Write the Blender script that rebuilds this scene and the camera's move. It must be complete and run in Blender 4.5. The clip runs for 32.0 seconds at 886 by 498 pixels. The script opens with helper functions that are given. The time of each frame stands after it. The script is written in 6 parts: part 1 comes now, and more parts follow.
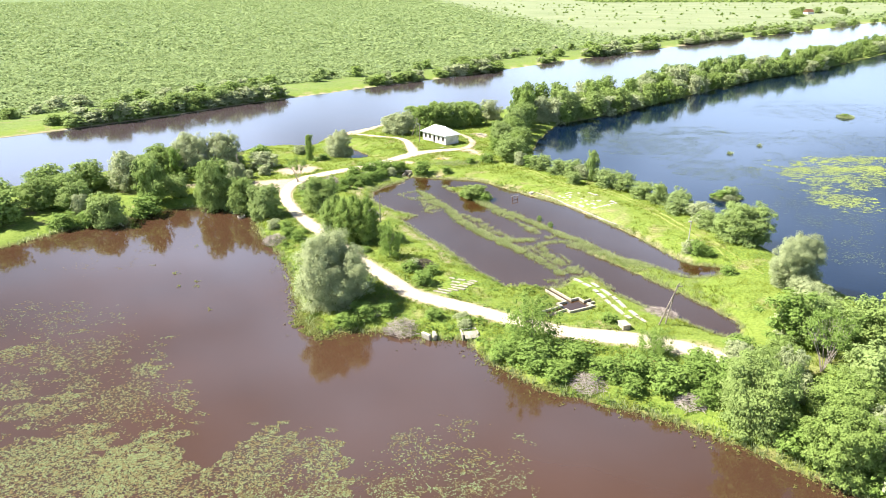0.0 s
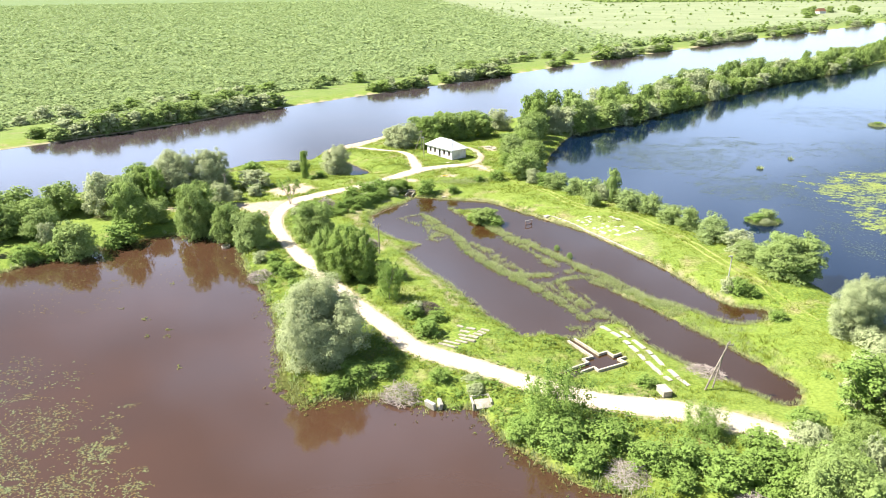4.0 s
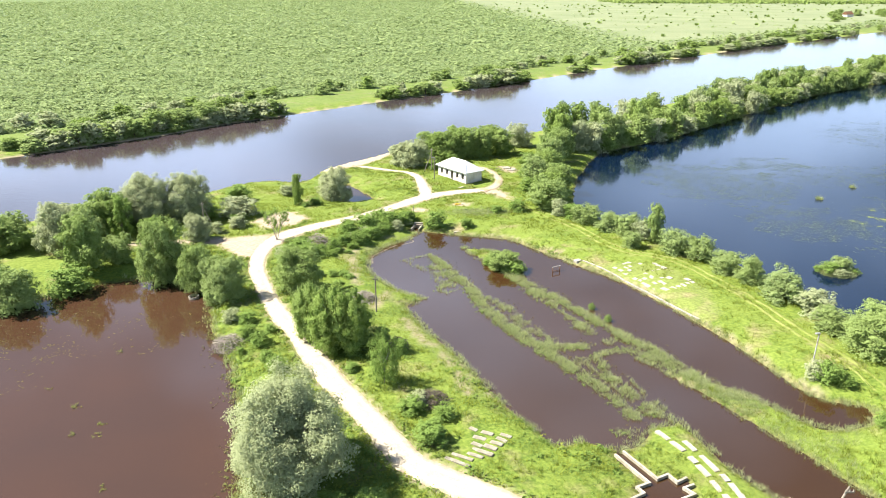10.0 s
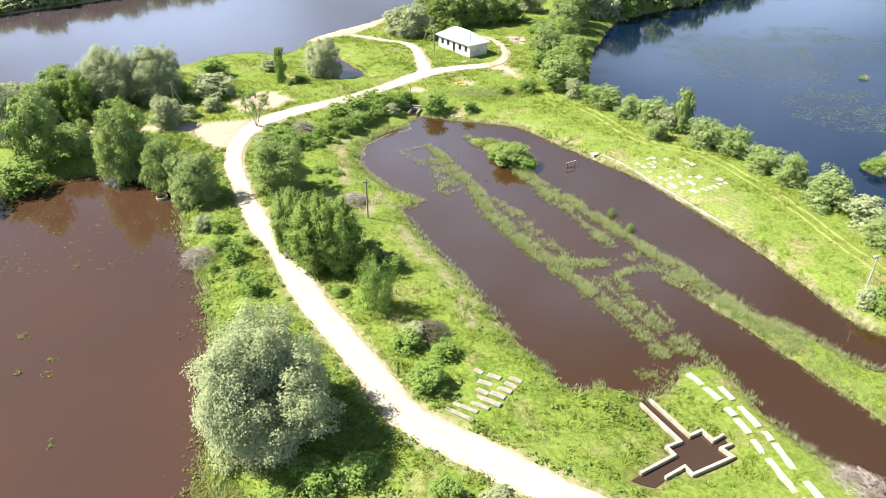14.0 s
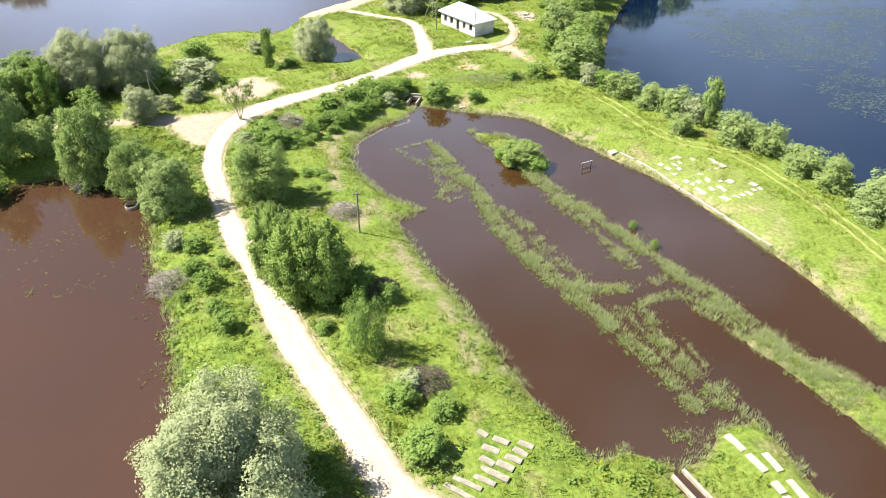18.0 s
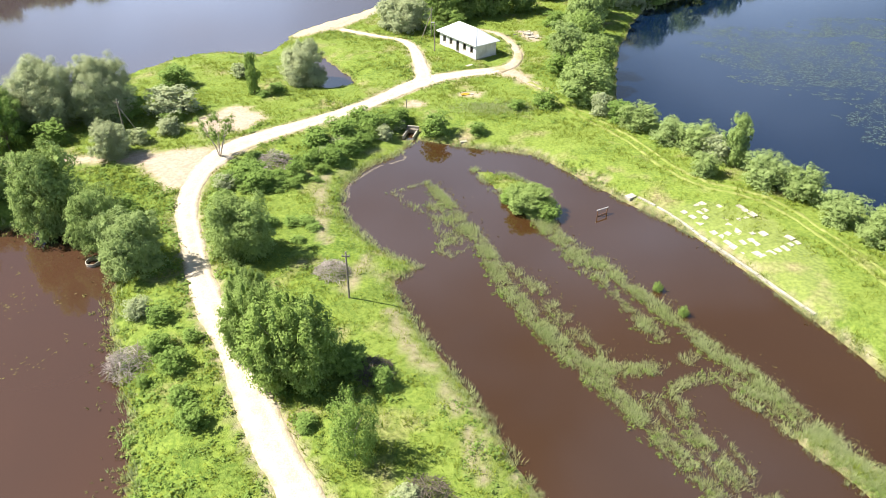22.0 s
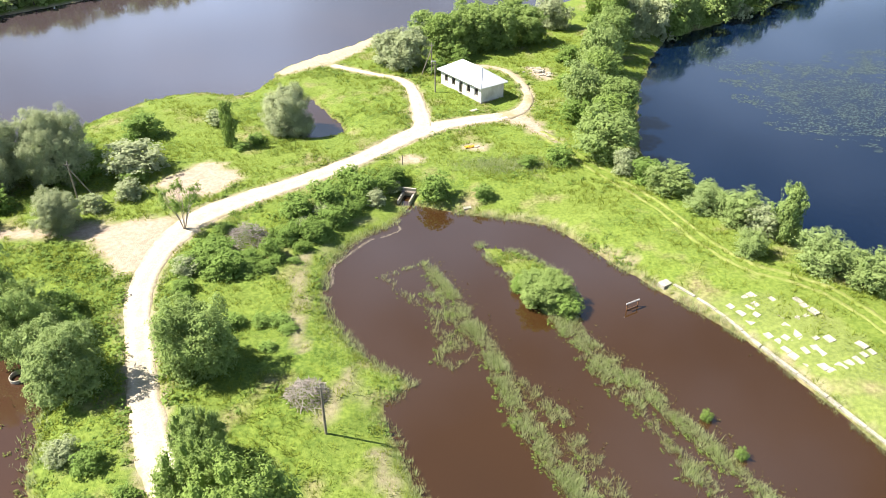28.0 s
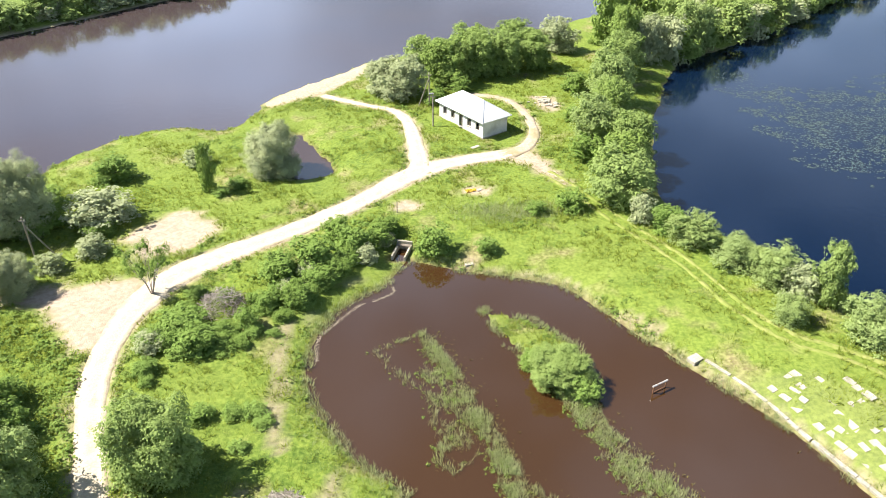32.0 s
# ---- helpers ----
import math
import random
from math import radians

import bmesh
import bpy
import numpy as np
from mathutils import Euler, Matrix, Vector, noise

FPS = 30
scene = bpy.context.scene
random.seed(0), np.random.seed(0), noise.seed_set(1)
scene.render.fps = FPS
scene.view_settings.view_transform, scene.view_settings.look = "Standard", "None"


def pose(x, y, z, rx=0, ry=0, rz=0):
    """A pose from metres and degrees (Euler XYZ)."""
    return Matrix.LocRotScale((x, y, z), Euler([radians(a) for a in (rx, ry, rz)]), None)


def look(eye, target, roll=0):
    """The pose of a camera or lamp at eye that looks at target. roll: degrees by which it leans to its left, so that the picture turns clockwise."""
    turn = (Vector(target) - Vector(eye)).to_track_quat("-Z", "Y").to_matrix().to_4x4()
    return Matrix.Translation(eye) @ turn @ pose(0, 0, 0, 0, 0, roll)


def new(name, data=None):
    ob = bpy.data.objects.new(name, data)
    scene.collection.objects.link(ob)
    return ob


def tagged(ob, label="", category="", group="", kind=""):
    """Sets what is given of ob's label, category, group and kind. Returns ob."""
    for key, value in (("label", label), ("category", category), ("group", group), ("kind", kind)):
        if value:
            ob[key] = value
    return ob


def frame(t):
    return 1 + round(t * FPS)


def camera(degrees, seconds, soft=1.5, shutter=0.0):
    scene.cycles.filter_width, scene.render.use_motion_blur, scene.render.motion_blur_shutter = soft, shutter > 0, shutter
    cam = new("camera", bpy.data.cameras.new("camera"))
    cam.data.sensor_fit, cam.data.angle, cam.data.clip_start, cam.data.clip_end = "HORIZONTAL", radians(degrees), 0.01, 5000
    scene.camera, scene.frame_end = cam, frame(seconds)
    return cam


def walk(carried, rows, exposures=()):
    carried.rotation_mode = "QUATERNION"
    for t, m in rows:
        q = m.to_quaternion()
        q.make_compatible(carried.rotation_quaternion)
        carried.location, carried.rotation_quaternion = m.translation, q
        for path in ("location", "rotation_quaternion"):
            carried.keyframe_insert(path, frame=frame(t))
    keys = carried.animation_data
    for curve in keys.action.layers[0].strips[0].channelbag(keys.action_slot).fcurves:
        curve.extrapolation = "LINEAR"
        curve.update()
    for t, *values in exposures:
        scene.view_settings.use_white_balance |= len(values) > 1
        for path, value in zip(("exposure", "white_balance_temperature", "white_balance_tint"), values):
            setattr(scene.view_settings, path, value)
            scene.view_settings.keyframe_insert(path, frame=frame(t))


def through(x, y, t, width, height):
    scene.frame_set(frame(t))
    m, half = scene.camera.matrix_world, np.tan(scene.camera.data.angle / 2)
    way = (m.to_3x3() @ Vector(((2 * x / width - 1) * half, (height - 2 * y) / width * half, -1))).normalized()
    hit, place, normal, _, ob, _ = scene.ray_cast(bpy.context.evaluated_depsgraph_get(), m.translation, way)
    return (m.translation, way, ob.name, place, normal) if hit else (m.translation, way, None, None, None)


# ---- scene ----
cam = camera(62.3, 32.0, soft=0.6)
PATH = [
    (0, (-3.496, -204.221, 50.914), (-3.375, -202.343, 50.238), -0.2),
    (1, (-3.451, -199.515, 51.022), (-3.333, -197.637, 50.346), -0.5),
    (2, (-3.111, -194.908, 51.175), (-2.993, -193.029, 50.499), -0.5),
    (3, (-2.568, -190.365, 51.357), (-2.447, -188.486, 50.682), -0.1),
    (3.5, (-2.426, -188.061, 51.394), (-2.311, -186.182, 50.72), -0.4),
    (5.5, (-1.97, -178.756, 51.735), (-1.892, -176.875, 51.059), -0.1),
    (6, (-1.788, -176.399, 51.779), (-1.71, -174.518, 51.102), 0.0),
    (7, (-1.361, -171.623, 51.799), (-1.289, -169.742, 51.125), -0.1),
    (8, (-0.944, -166.894, 51.843), (-0.874, -165.012, 51.17), -0.1),
    (9, (-0.658, -162.301, 51.897), (-0.59, -160.419, 51.225), -0.2),
    (9.5, (-0.521, -160.056, 51.861), (-0.45, -158.173, 51.191), -0.0),
    (10, (-0.489, -157.84, 51.82), (-0.419, -155.959, 51.144), -0.1),
    (10.5, (-0.547, -155.589, 51.779), (-0.475, -153.721, 51.07), 0.0),
    (11, (-0.666, -153.404, 51.747), (-0.591, -151.553, 50.995), 0.0),
    (12, (-0.677, -149.277, 51.744), (-0.601, -147.465, 50.901), 0.2),
    (13, (-0.461, -145.348, 51.802), (-0.388, -143.579, 50.871), 0.3),
    (14.5, (0.029, -139.824, 51.575), (0.093, -138.124, 50.524), 0.3),
    (16.5, (0.687, -132.866, 51.71), (0.74, -131.197, 50.608), 0.2),
    (18, (1.017, -127.97, 51.766), (1.067, -126.3, 50.666), 0.0),
    (19, (0.892, -124.591, 51.796), (0.945, -122.92, 50.698), 0.2),
    (21, (0.809, -117.75, 51.815), (0.869, -116.077, 50.72), 0.3),
    (23, (0.933, -111.351, 51.933), (0.995, -109.679, 50.838), 0.3),
    (25.5, (1.363, -103.234, 52.006), (1.42, -101.556, 50.919), 0.4),
    (28, (1.86, -95.126, 52.204), (1.913, -93.443, 51.124), 0.2),
    (30, (2.237, -88.769, 52.154), (2.285, -87.082, 51.082), -0.2),
    (32, (2.426, -82.402, 52.172), (2.478, -80.708, 51.111), -0.2),
]
walk(cam, [(t, look(eye, target, roll)) for t, eye, target, roll in PATH], exposures=[(0, 1.68), (7, 1.64), (13, 1.52), (32, 1.46)])


# ---- light and sky ----
SUN_EL, SUN_AZ = radians(48.5), radians(-81)      # azimuth clockwise from +y
world = bpy.data.worlds.new("sky")
scene.world = world
world.use_nodes = True
wn = world.node_tree.nodes
sky = wn.new("ShaderNodeTexSky")
sky.sky_type, sky.sun_disc = "NISHITA", False
sky.sun_elevation, sky.sun_rotation = SUN_EL, SUN_AZ
sky.air_density, sky.dust_density, sky.ozone_density = 1.2, 1.0, 2.6
# loose fair-weather clouds all over the sky, on a flat layer
wl = world.node_tree.links
way_node, lift, layer = wn.new("ShaderNodeTexCoord"), wn.new("ShaderNodeSeparateXYZ"), wn.new("ShaderNodeVectorMath")
wl.new(way_node.outputs["Generated"], lift.inputs[0])
above = wn.new("ShaderNodeMath")
above.operation = "MAXIMUM"
above.inputs[1].default_value = 0.02
wl.new(lift.outputs[2], above.inputs[0])
raised = wn.new("ShaderNodeMath")
raised.inputs[1].default_value = 0.12
wl.new(above.outputs[0], raised.inputs[0])
layer.operation = "DIVIDE"
wl.new(way_node.outputs["Generated"], layer.inputs[0])
wl.new(raised.outputs[0], layer.inputs[1])
puffs, cover, cloudy = wn.new("ShaderNodeTexNoise"), wn.new("ShaderNodeMapRange"), wn.new("ShaderNodeMix")
puffs.inputs["Scale"].default_value, puffs.inputs["Detail"].default_value = 0.9, 5
wl.new(layer.outputs[0], puffs.inputs["Vector"])
cover.inputs[1].default_value, cover.inputs[2].default_value, cover.inputs[4].default_value = 0.53, 0.83, 0.75
banked = wn.new("ShaderNodeMapRange")              # clouds seem to close up with distance
banked.inputs[1].default_value, banked.inputs[2].default_value, banked.inputs[3].default_value, banked.inputs[4].default_value = 0.02, 0.42, 0.42, 0.0
wl.new(above.outputs[0], banked.inputs[0])
piled = wn.new("ShaderNodeMath")
wl.new(puffs.outputs[0], piled.inputs[0])
wl.new(banked.outputs[0], piled.inputs[1])
wl.new(piled.outputs[0], cover.inputs[0])
cloudy.data_type = "RGBA"
wl.new(cover.outputs[0], cloudy.inputs[0])
wl.new(sky.outputs[0], cloudy.inputs[6])
cloudy.inputs[7].default_value = (13.5, 17.5, 25.0, 1)
wl.new(cloudy.outputs[2], wn["Background"].inputs[0])
wn["Background"].inputs[1].default_value = 0.038
sun_data = bpy.data.lights.new("sun", "SUN")
sun_data.energy, sun_data.angle, sun_data.color = 5.0, radians(0.53), (1.0, 0.94, 0.84)
sun = new("sun", sun_data)
sun_way = Vector((math.sin(SUN_AZ) * math.cos(SUN_EL), math.cos(SUN_AZ) * math.cos(SUN_EL), math.sin(SUN_EL)))
sun.matrix_world = look(sun_way * 200, (0, 0, 0))


# ---- materials ----
def ramp_mix(nt, fac, a, b):
    m = nt.nodes.new("ShaderNodeMix")
    m.data_type = "RGBA"
    for sock, v in ((m.inputs[0], fac), (m.inputs[6], a), (m.inputs[7], b)):
        if hasattr(v, "is_output"):
            nt.links.new(v, sock)
        else:
            sock.default_value = (*v, 1) if isinstance(v, tuple) else v
    return m.outputs[2]


def noise_fac(nt, scale, detail=4.0, low=0.35, high=0.65, coords="Object", stretch=None):
    tc = nt.nodes.new("ShaderNodeTexCoord")
    n = nt.nodes.new("ShaderNodeTexNoise")
    n.inputs["Scale"].default_value, n.inputs["Detail"].default_value = scale, detail
    src = tc.outputs[coords]
    if stretch:
        mp = nt.nodes.new("ShaderNodeMapping")
        mp.inputs["Scale"].default_value = stretch
        nt.links.new(src, mp.inputs[0])
        src = mp.outputs[0]
    nt.links.new(src, n.inputs["Vector"])
    r = nt.nodes.new("ShaderNodeMapRange")
    r.inputs[1].default_value, r.inputs[2].default_value = low, high
    nt.links.new(n.outputs[0], r.inputs[0])
    return r.outputs[0]


def shader(name, rough=0.8, metal=0.0, spec=0.3):
    m = bpy.data.materials.new(name)
    m.use_nodes = True
    b = m.node_tree.nodes["Principled BSDF"]
    b.inputs["Roughness"].default_value, b.inputs["Metallic"].default_value = rough, metal
    b.inputs["Specular IOR Level"].default_value = spec
    return m, m.node_tree, b


def bump(nt, b, fac, strength, dist):
    n = nt.nodes.new("ShaderNodeBump")
    n.inputs["Strength"].default_value, n.inputs["Distance"].default_value = strength, dist
    nt.links.new(fac, n.inputs["Height"])
    nt.links.new(n.outputs[0], b.inputs["Normal"])


def rough_surface(name, c1, c2, c3, fine, coarse, rough=0.85, metal=0.0, strength=0.5, dist=0.02, spec=0.3):
    """Two colours mixed at a fine scale, a third in at a coarse one."""
    m, nt, b = shader(name, rough, metal, spec)
    f1, f2 = noise_fac(nt, fine, 5), noise_fac(nt, coarse, 3, 0.45, 0.7)
    col = ramp_mix(nt, f2, ramp_mix(nt, f1, c1, c2), c3)
    nt.links.new(col, b.inputs["Base Color"])
    bump(nt, b, f1, strength, dist)
    return m


def leaf_material(name, dark, light, odd, through=0.3, patch=0.0, patch_colour=None, most=0.75):
    """Leaves that differ blade by blade and plant by plant; patch: the scale of wide patches of another colour."""
    m, nt, b = shader(name, 0.75, 0, 0.1)
    geo, info = nt.nodes.new("ShaderNodeNewGeometry"), nt.nodes.new("ShaderNodeObjectInfo")
    mixed = ramp_mix(nt, geo.outputs["Random Per Island"], dark, light)
    r = nt.nodes.new("ShaderNodeMapRange")
    r.inputs[3].default_value, r.inputs[4].default_value = 0.0, most
    nt.links.new(info.outputs["Random"], r.inputs[0])
    col = ramp_mix(nt, r.outputs[0], mixed, odd)
    if patch:
        col = ramp_mix(nt, noise_fac(nt, patch, 5, 0.42, 0.66), col, ramp_mix(nt, geo.outputs["Random Per Island"], patch_colour, light))
    nt.links.new(col, b.inputs["Base Color"])
    t = nt.nodes.new("ShaderNodeBsdfTranslucent")
    nt.links.new(col, t.inputs[0])
    mix = nt.nodes.new("ShaderNodeMixShader")
    mix.inputs[0].default_value = through
    nt.links.new(b.outputs[0], mix.inputs[1])
    nt.links.new(t.outputs[0], mix.inputs[2])
    nt.links.new(mix.outputs[0], nt.nodes["Material Output"].inputs[0])
    return m


def water_material(name, c1, c2, rough, ripple, scale, ior=1.38):
    m, nt, b = shader(name, rough, 0, 0.5)
    b.inputs["IOR"].default_value = ior
    nt.links.new(ramp_mix(nt, noise_fac(nt, 0.035, 4, 0.3, 0.7), c1, c2), b.inputs["Base Color"])
    bump(nt, b, noise_fac(nt, scale, 3, 0.0, 1.0), ripple, 0.05)
    return m


def attribute(nt, name):
    a = nt.nodes.new("ShaderNodeAttribute")
    a.attribute_name = name
    return a.outputs["Fac"]


def ground_material():
    m, nt, b = shader("grassland", 0.9, 0, 0.15)
    fine, mid, wide = noise_fac(nt, 2.2, 8, 0.36, 0.64), noise_fac(nt, 0.45, 5, 0.4, 0.6), noise_fac(nt, 0.06, 4)
    col = ramp_mix(nt, fine, (0.110, 0.168, 0.024), (0.20, 0.262, 0.046))
    col = ramp_mix(nt, mid, col, ramp_mix(nt, fine, (0.062, 0.108, 0.016), (0.145, 0.205, 0.036)))
    col = ramp_mix(nt, wide, col, ramp_mix(nt, fine, (0.13, 0.18, 0.03), (0.19, 0.245, 0.05)))
    dry = noise_fac(nt, 0.16, 6, 0.56, 0.72)
    col = ramp_mix(nt, dry, col, ramp_mix(nt, fine, (0.17, 0.145, 0.07), (0.30, 0.27, 0.13)))
    far = ramp_mix(nt, noise_fac(nt, 0.02, 6, 0.3, 0.7), (0.115, 0.16, 0.062), (0.165, 0.21, 0.092))
    far = ramp_mix(nt, noise_fac(nt, 0.3, 4, 0.35, 0.7), far, (0.10, 0.15, 0.045))
    col = ramp_mix(nt, attribute(nt, "marsh"), col, far)
    meadow = ramp_mix(nt, noise_fac(nt, 0.012, 5, 0.3, 0.7), (0.165, 0.20, 0.10), (0.225, 0.25, 0.14))
    col = ramp_mix(nt, attribute(nt, "meadow"), col, meadow)
    soil = ramp_mix(nt, noise_fac(nt, 2.0, 5), (0.325, 0.248, 0.185), (0.43, 0.345, 0.268))
    col = ramp_mix(nt, attribute(nt, "bare"), col, soil)
    mud = ramp_mix(nt, fine, (0.10, 0.075, 0.04), (0.20, 0.17, 0.08))
    col = ramp_mix(nt, attribute(nt, "wet"), col, mud)
    nt.links.new(col, b.inputs["Base Color"])
    bump(nt, b, noise_fac(nt, 7.0, 6), 0.5, 0.08)
    return m


M_GROUND = ground_material()
def road_material():
    m, nt, b = shader("pale_sand_gravel", 0.95, 0, 0.1)
    grit, patch, wide = noise_fac(nt, 5.0, 6, 0.3, 0.7), noise_fac(nt, 0.7, 5, 0.4, 0.65), noise_fac(nt, 0.13, 4, 0.4, 0.65)
    col = ramp_mix(nt, grit, (0.42, 0.36, 0.275), (0.50, 0.44, 0.35))
    col = ramp_mix(nt, patch, col, (0.55, 0.49, 0.395))
    col = ramp_mix(nt, wide, col, ramp_mix(nt, grit, (0.45, 0.385, 0.29), (0.56, 0.49, 0.385)))
    worn = nt.nodes.new("ShaderNodeMath")
    worn.operation = "MULTIPLY"
    nt.links.new(attribute(nt, "unworn"), worn.inputs[0])
    nt.links.new(noise_fac(nt, 1.1, 6, 0.25, 0.6), worn.inputs[1])
    col = ramp_mix(nt, worn.outputs[0], col, ramp_mix(nt, grit, (0.24, 0.20, 0.11), (0.37, 0.30, 0.20)))
    nt.links.new(col, b.inputs["Base Color"])
    bump(nt, b, grit, 0.7, 0.04)
    return m


M_ROAD = road_material()
M_DIRT = rough_surface("trodden_dirt", (0.33, 0.265, 0.195), (0.44, 0.37, 0.29), (0.27, 0.235, 0.13), 2.5, 0.35, 0.95, 0, 0.6, 0.03, 0.1)
M_TRACK = rough_surface("worn_soil", (0.185, 0.225, 0.055), (0.26, 0.27, 0.095), (0.165, 0.21, 0.045), 1.5, 0.3, 0.95, 0, 0.5, 0.03, 0.1)
M_BAY = water_material("brown_bay_water", (0.062, 0.0305, 0.0165), (0.049, 0.0265, 0.0165), 0.06, 0.10, 1.2, 1.68)
M_POND = water_material("brown_pond_water", (0.045, 0.0218, 0.0078), (0.038, 0.0188, 0.0074), 0.05, 0.06, 1.5, 1.68)
M_RIVER = water_material("river_water", (0.062, 0.045, 0.044), (0.054, 0.043, 0.050), 0.10, 0.22, 0.8, 1.95)
M_LAKE = water_material("dark_lake_water", (0.0018, 0.007, 0.022), (0.0024, 0.009, 0.027), 0.08, 0.16, 0.9, 1.36)
M_LEAF = leaf_material("green_leaf", (0.168, 0.25, 0.052), (0.262, 0.352, 0.092), (0.28, 0.355, 0.135), 0.3, most=0.8)
M_WILLOW = leaf_material("silver_leaf", (0.33, 0.37, 0.20), (0.44, 0.475, 0.28), (0.31, 0.36, 0.18), 0.34)
M_SHRUB = leaf_material("shrub_leaf", (0.145, 0.232, 0.046), (0.235, 0.33, 0.082), (0.205, 0.305, 0.075), 0.3)
M_SAGE = leaf_material("sage_leaf", (0.205, 0.275, 0.095), (0.295, 0.37, 0.15), (0.25, 0.325, 0.10), 0.28)
M_GRASS = leaf_material("grass_blade", (0.195, 0.245, 0.036), (0.315, 0.362, 0.066), (0.245, 0.295, 0.05), 0.5, 0.16, (0.13, 0.19, 0.03))
M_HERB = leaf_material("herb_leaf", (0.115, 0.195, 0.036), (0.21, 0.30, 0.068), (0.15, 0.23, 0.05), 0.3, 0.3, (0.16, 0.22, 0.055))
M_REED = leaf_material("reed_blade", (0.28, 0.335, 0.135), (0.45, 0.50, 0.245), (0.34, 0.395, 0.175), 0.5, 0.5, (0.33, 0.36, 0.20))
M_SCRUB = leaf_material("marsh_scrub_leaf", (0.215, 0.285, 0.112), (0.315, 0.385, 0.165), (0.26, 0.33, 0.14), 0.3, 0.03, (0.165, 0.235, 0.088))
M_SEDGE = leaf_material("sedge_leaf", (0.14, 0.165, 0.045), (0.26, 0.28, 0.09), (0.19, 0.21, 0.065), 0.35)
M_FLOAT = leaf_material("floating_leaf", (0.10, 0.15, 0.062), (0.215, 0.275, 0.135), (0.15, 0.21, 0.095), 0.1)
M_LAKEWEED = leaf_material("pale_pond_leaf", (0.055, 0.085, 0.072), (0.135, 0.17, 0.125), (0.09, 0.12, 0.09), 0.1)
M_ALGAE = leaf_material("algae_mat", (0.17, 0.22, 0.05), (0.33, 0.38, 0.10), (0.25, 0.30, 0.07), 0.1)
M_SUNK = leaf_material("drowned_weed", (0.075, 0.06, 0.024), (0.16, 0.14, 0.06), (0.11, 0.10, 0.035), 0.1)
M_SCUM = leaf_material("dried_scum", (0.20, 0.17, 0.13), (0.34, 0.30, 0.24), (0.26, 0.23, 0.17), 0.05)
M_YELLOW = rough_surface("yellow_plastic", (0.62, 0.42, 0.03), (0.72, 0.52, 0.05), (0.5, 0.36, 0.06), 3, 1, 0.5)
M_BARK = rough_surface("bark", (0.10, 0.08, 0.06), (0.17, 0.14, 0.11), (0.07, 0.06, 0.05), 6, 1, 0.95)
M_TWIG = rough_surface("dry_twigs", (0.29, 0.245, 0.22), (0.43, 0.38, 0.345), (0.19, 0.155, 0.135), 5, 0.8, 0.9)
def concrete_material():
    m, nt, b = shader("concrete", 0.9, 0, 0.2)
    grain, stain = noise_fac(nt, 4, 5), noise_fac(nt, 0.9, 4, 0.42, 0.7)
    info, tone = nt.nodes.new("ShaderNodeObjectInfo"), nt.nodes.new("ShaderNodeMapRange")
    tone.inputs[3].default_value, tone.inputs[4].default_value = 0.0, 0.6
    nt.links.new(info.outputs["Random"], tone.inputs[0])
    col = ramp_mix(nt, stain, ramp_mix(nt, grain, (0.33, 0.305, 0.25), (0.46, 0.435, 0.375)), (0.24, 0.22, 0.16))
    col = ramp_mix(nt, tone.outputs[0], col, ramp_mix(nt, grain, (0.24, 0.225, 0.18), (0.36, 0.34, 0.285)))
    nt.links.new(col, b.inputs["Base Color"])
    bump(nt, b, grain, 0.5, 0.02)
    return m


M_CONCRETE = concrete_material()
M_OLDCONCRETE = rough_surface("old_concrete", (0.21, 0.19, 0.145), (0.33, 0.305, 0.25), (0.15, 0.14, 0.09), 3, 0.8, 0.95, 0, 0.6, 0.03)
M_OLDWOOD = rough_surface("weathered_wood", (0.20, 0.17, 0.14), (0.31, 0.275, 0.235), (0.14, 0.115, 0.09), 8, 1, 0.9)
M_STEEL = rough_surface("painted_steel", (0.42, 0.42, 0.42), (0.52, 0.52, 0.52), (0.33, 0.25, 0.20), 6, 2, 0.5, 0.3)
M_RUST = rough_surface("rusty_iron", (0.16, 0.08, 0.045), (0.24, 0.13, 0.07), (0.10, 0.05, 0.03), 6, 2, 0.85, 0.2)
M_WALL = rough_surface("white_brick", (0.56, 0.545, 0.525), (0.66, 0.645, 0.625), (0.46, 0.44, 0.41), 9, 0.6, 0.9, 0, 0.3, 0.01)
M_ROOF = rough_surface("light_sheet_metal", (0.66, 0.68, 0.70), (0.74, 0.76, 0.78), (0.58, 0.59, 0.60), 3, 0.5, 0.45, 0.25, 0.15, 0.01, 0.5)
# near-black colour that stands for the shade inside the house
M_DARK = rough_surface("dark_interior", (0.05, 0.045, 0.04), (0.08, 0.07, 0.06), (0.04, 0.035, 0.03), 3, 0.7, 0.9)


# ---- mesh helpers ----
def mesh_np(name, verts, faces, smooth=False):
    verts, faces = np.asarray(verts, np.float32).reshape(-1, 3), np.asarray(faces, np.int32)
    me, k = bpy.data.meshes.new(name), faces.shape[1]
    me.vertices.add(len(verts))
    me.vertices.foreach_set("co", verts.ravel())
    me.loops.add(faces.size)
    me.loops.foreach_set("vertex_index", faces.ravel())
    me.polygons.add(len(faces))
    me.polygons.foreach_set("loop_start", np.arange(0, faces.size, k, dtype=np.int32))
    me.polygons.foreach_set("use_smooth", np.full(len(faces), smooth))
    me.update(calc_edges=True)
    return me


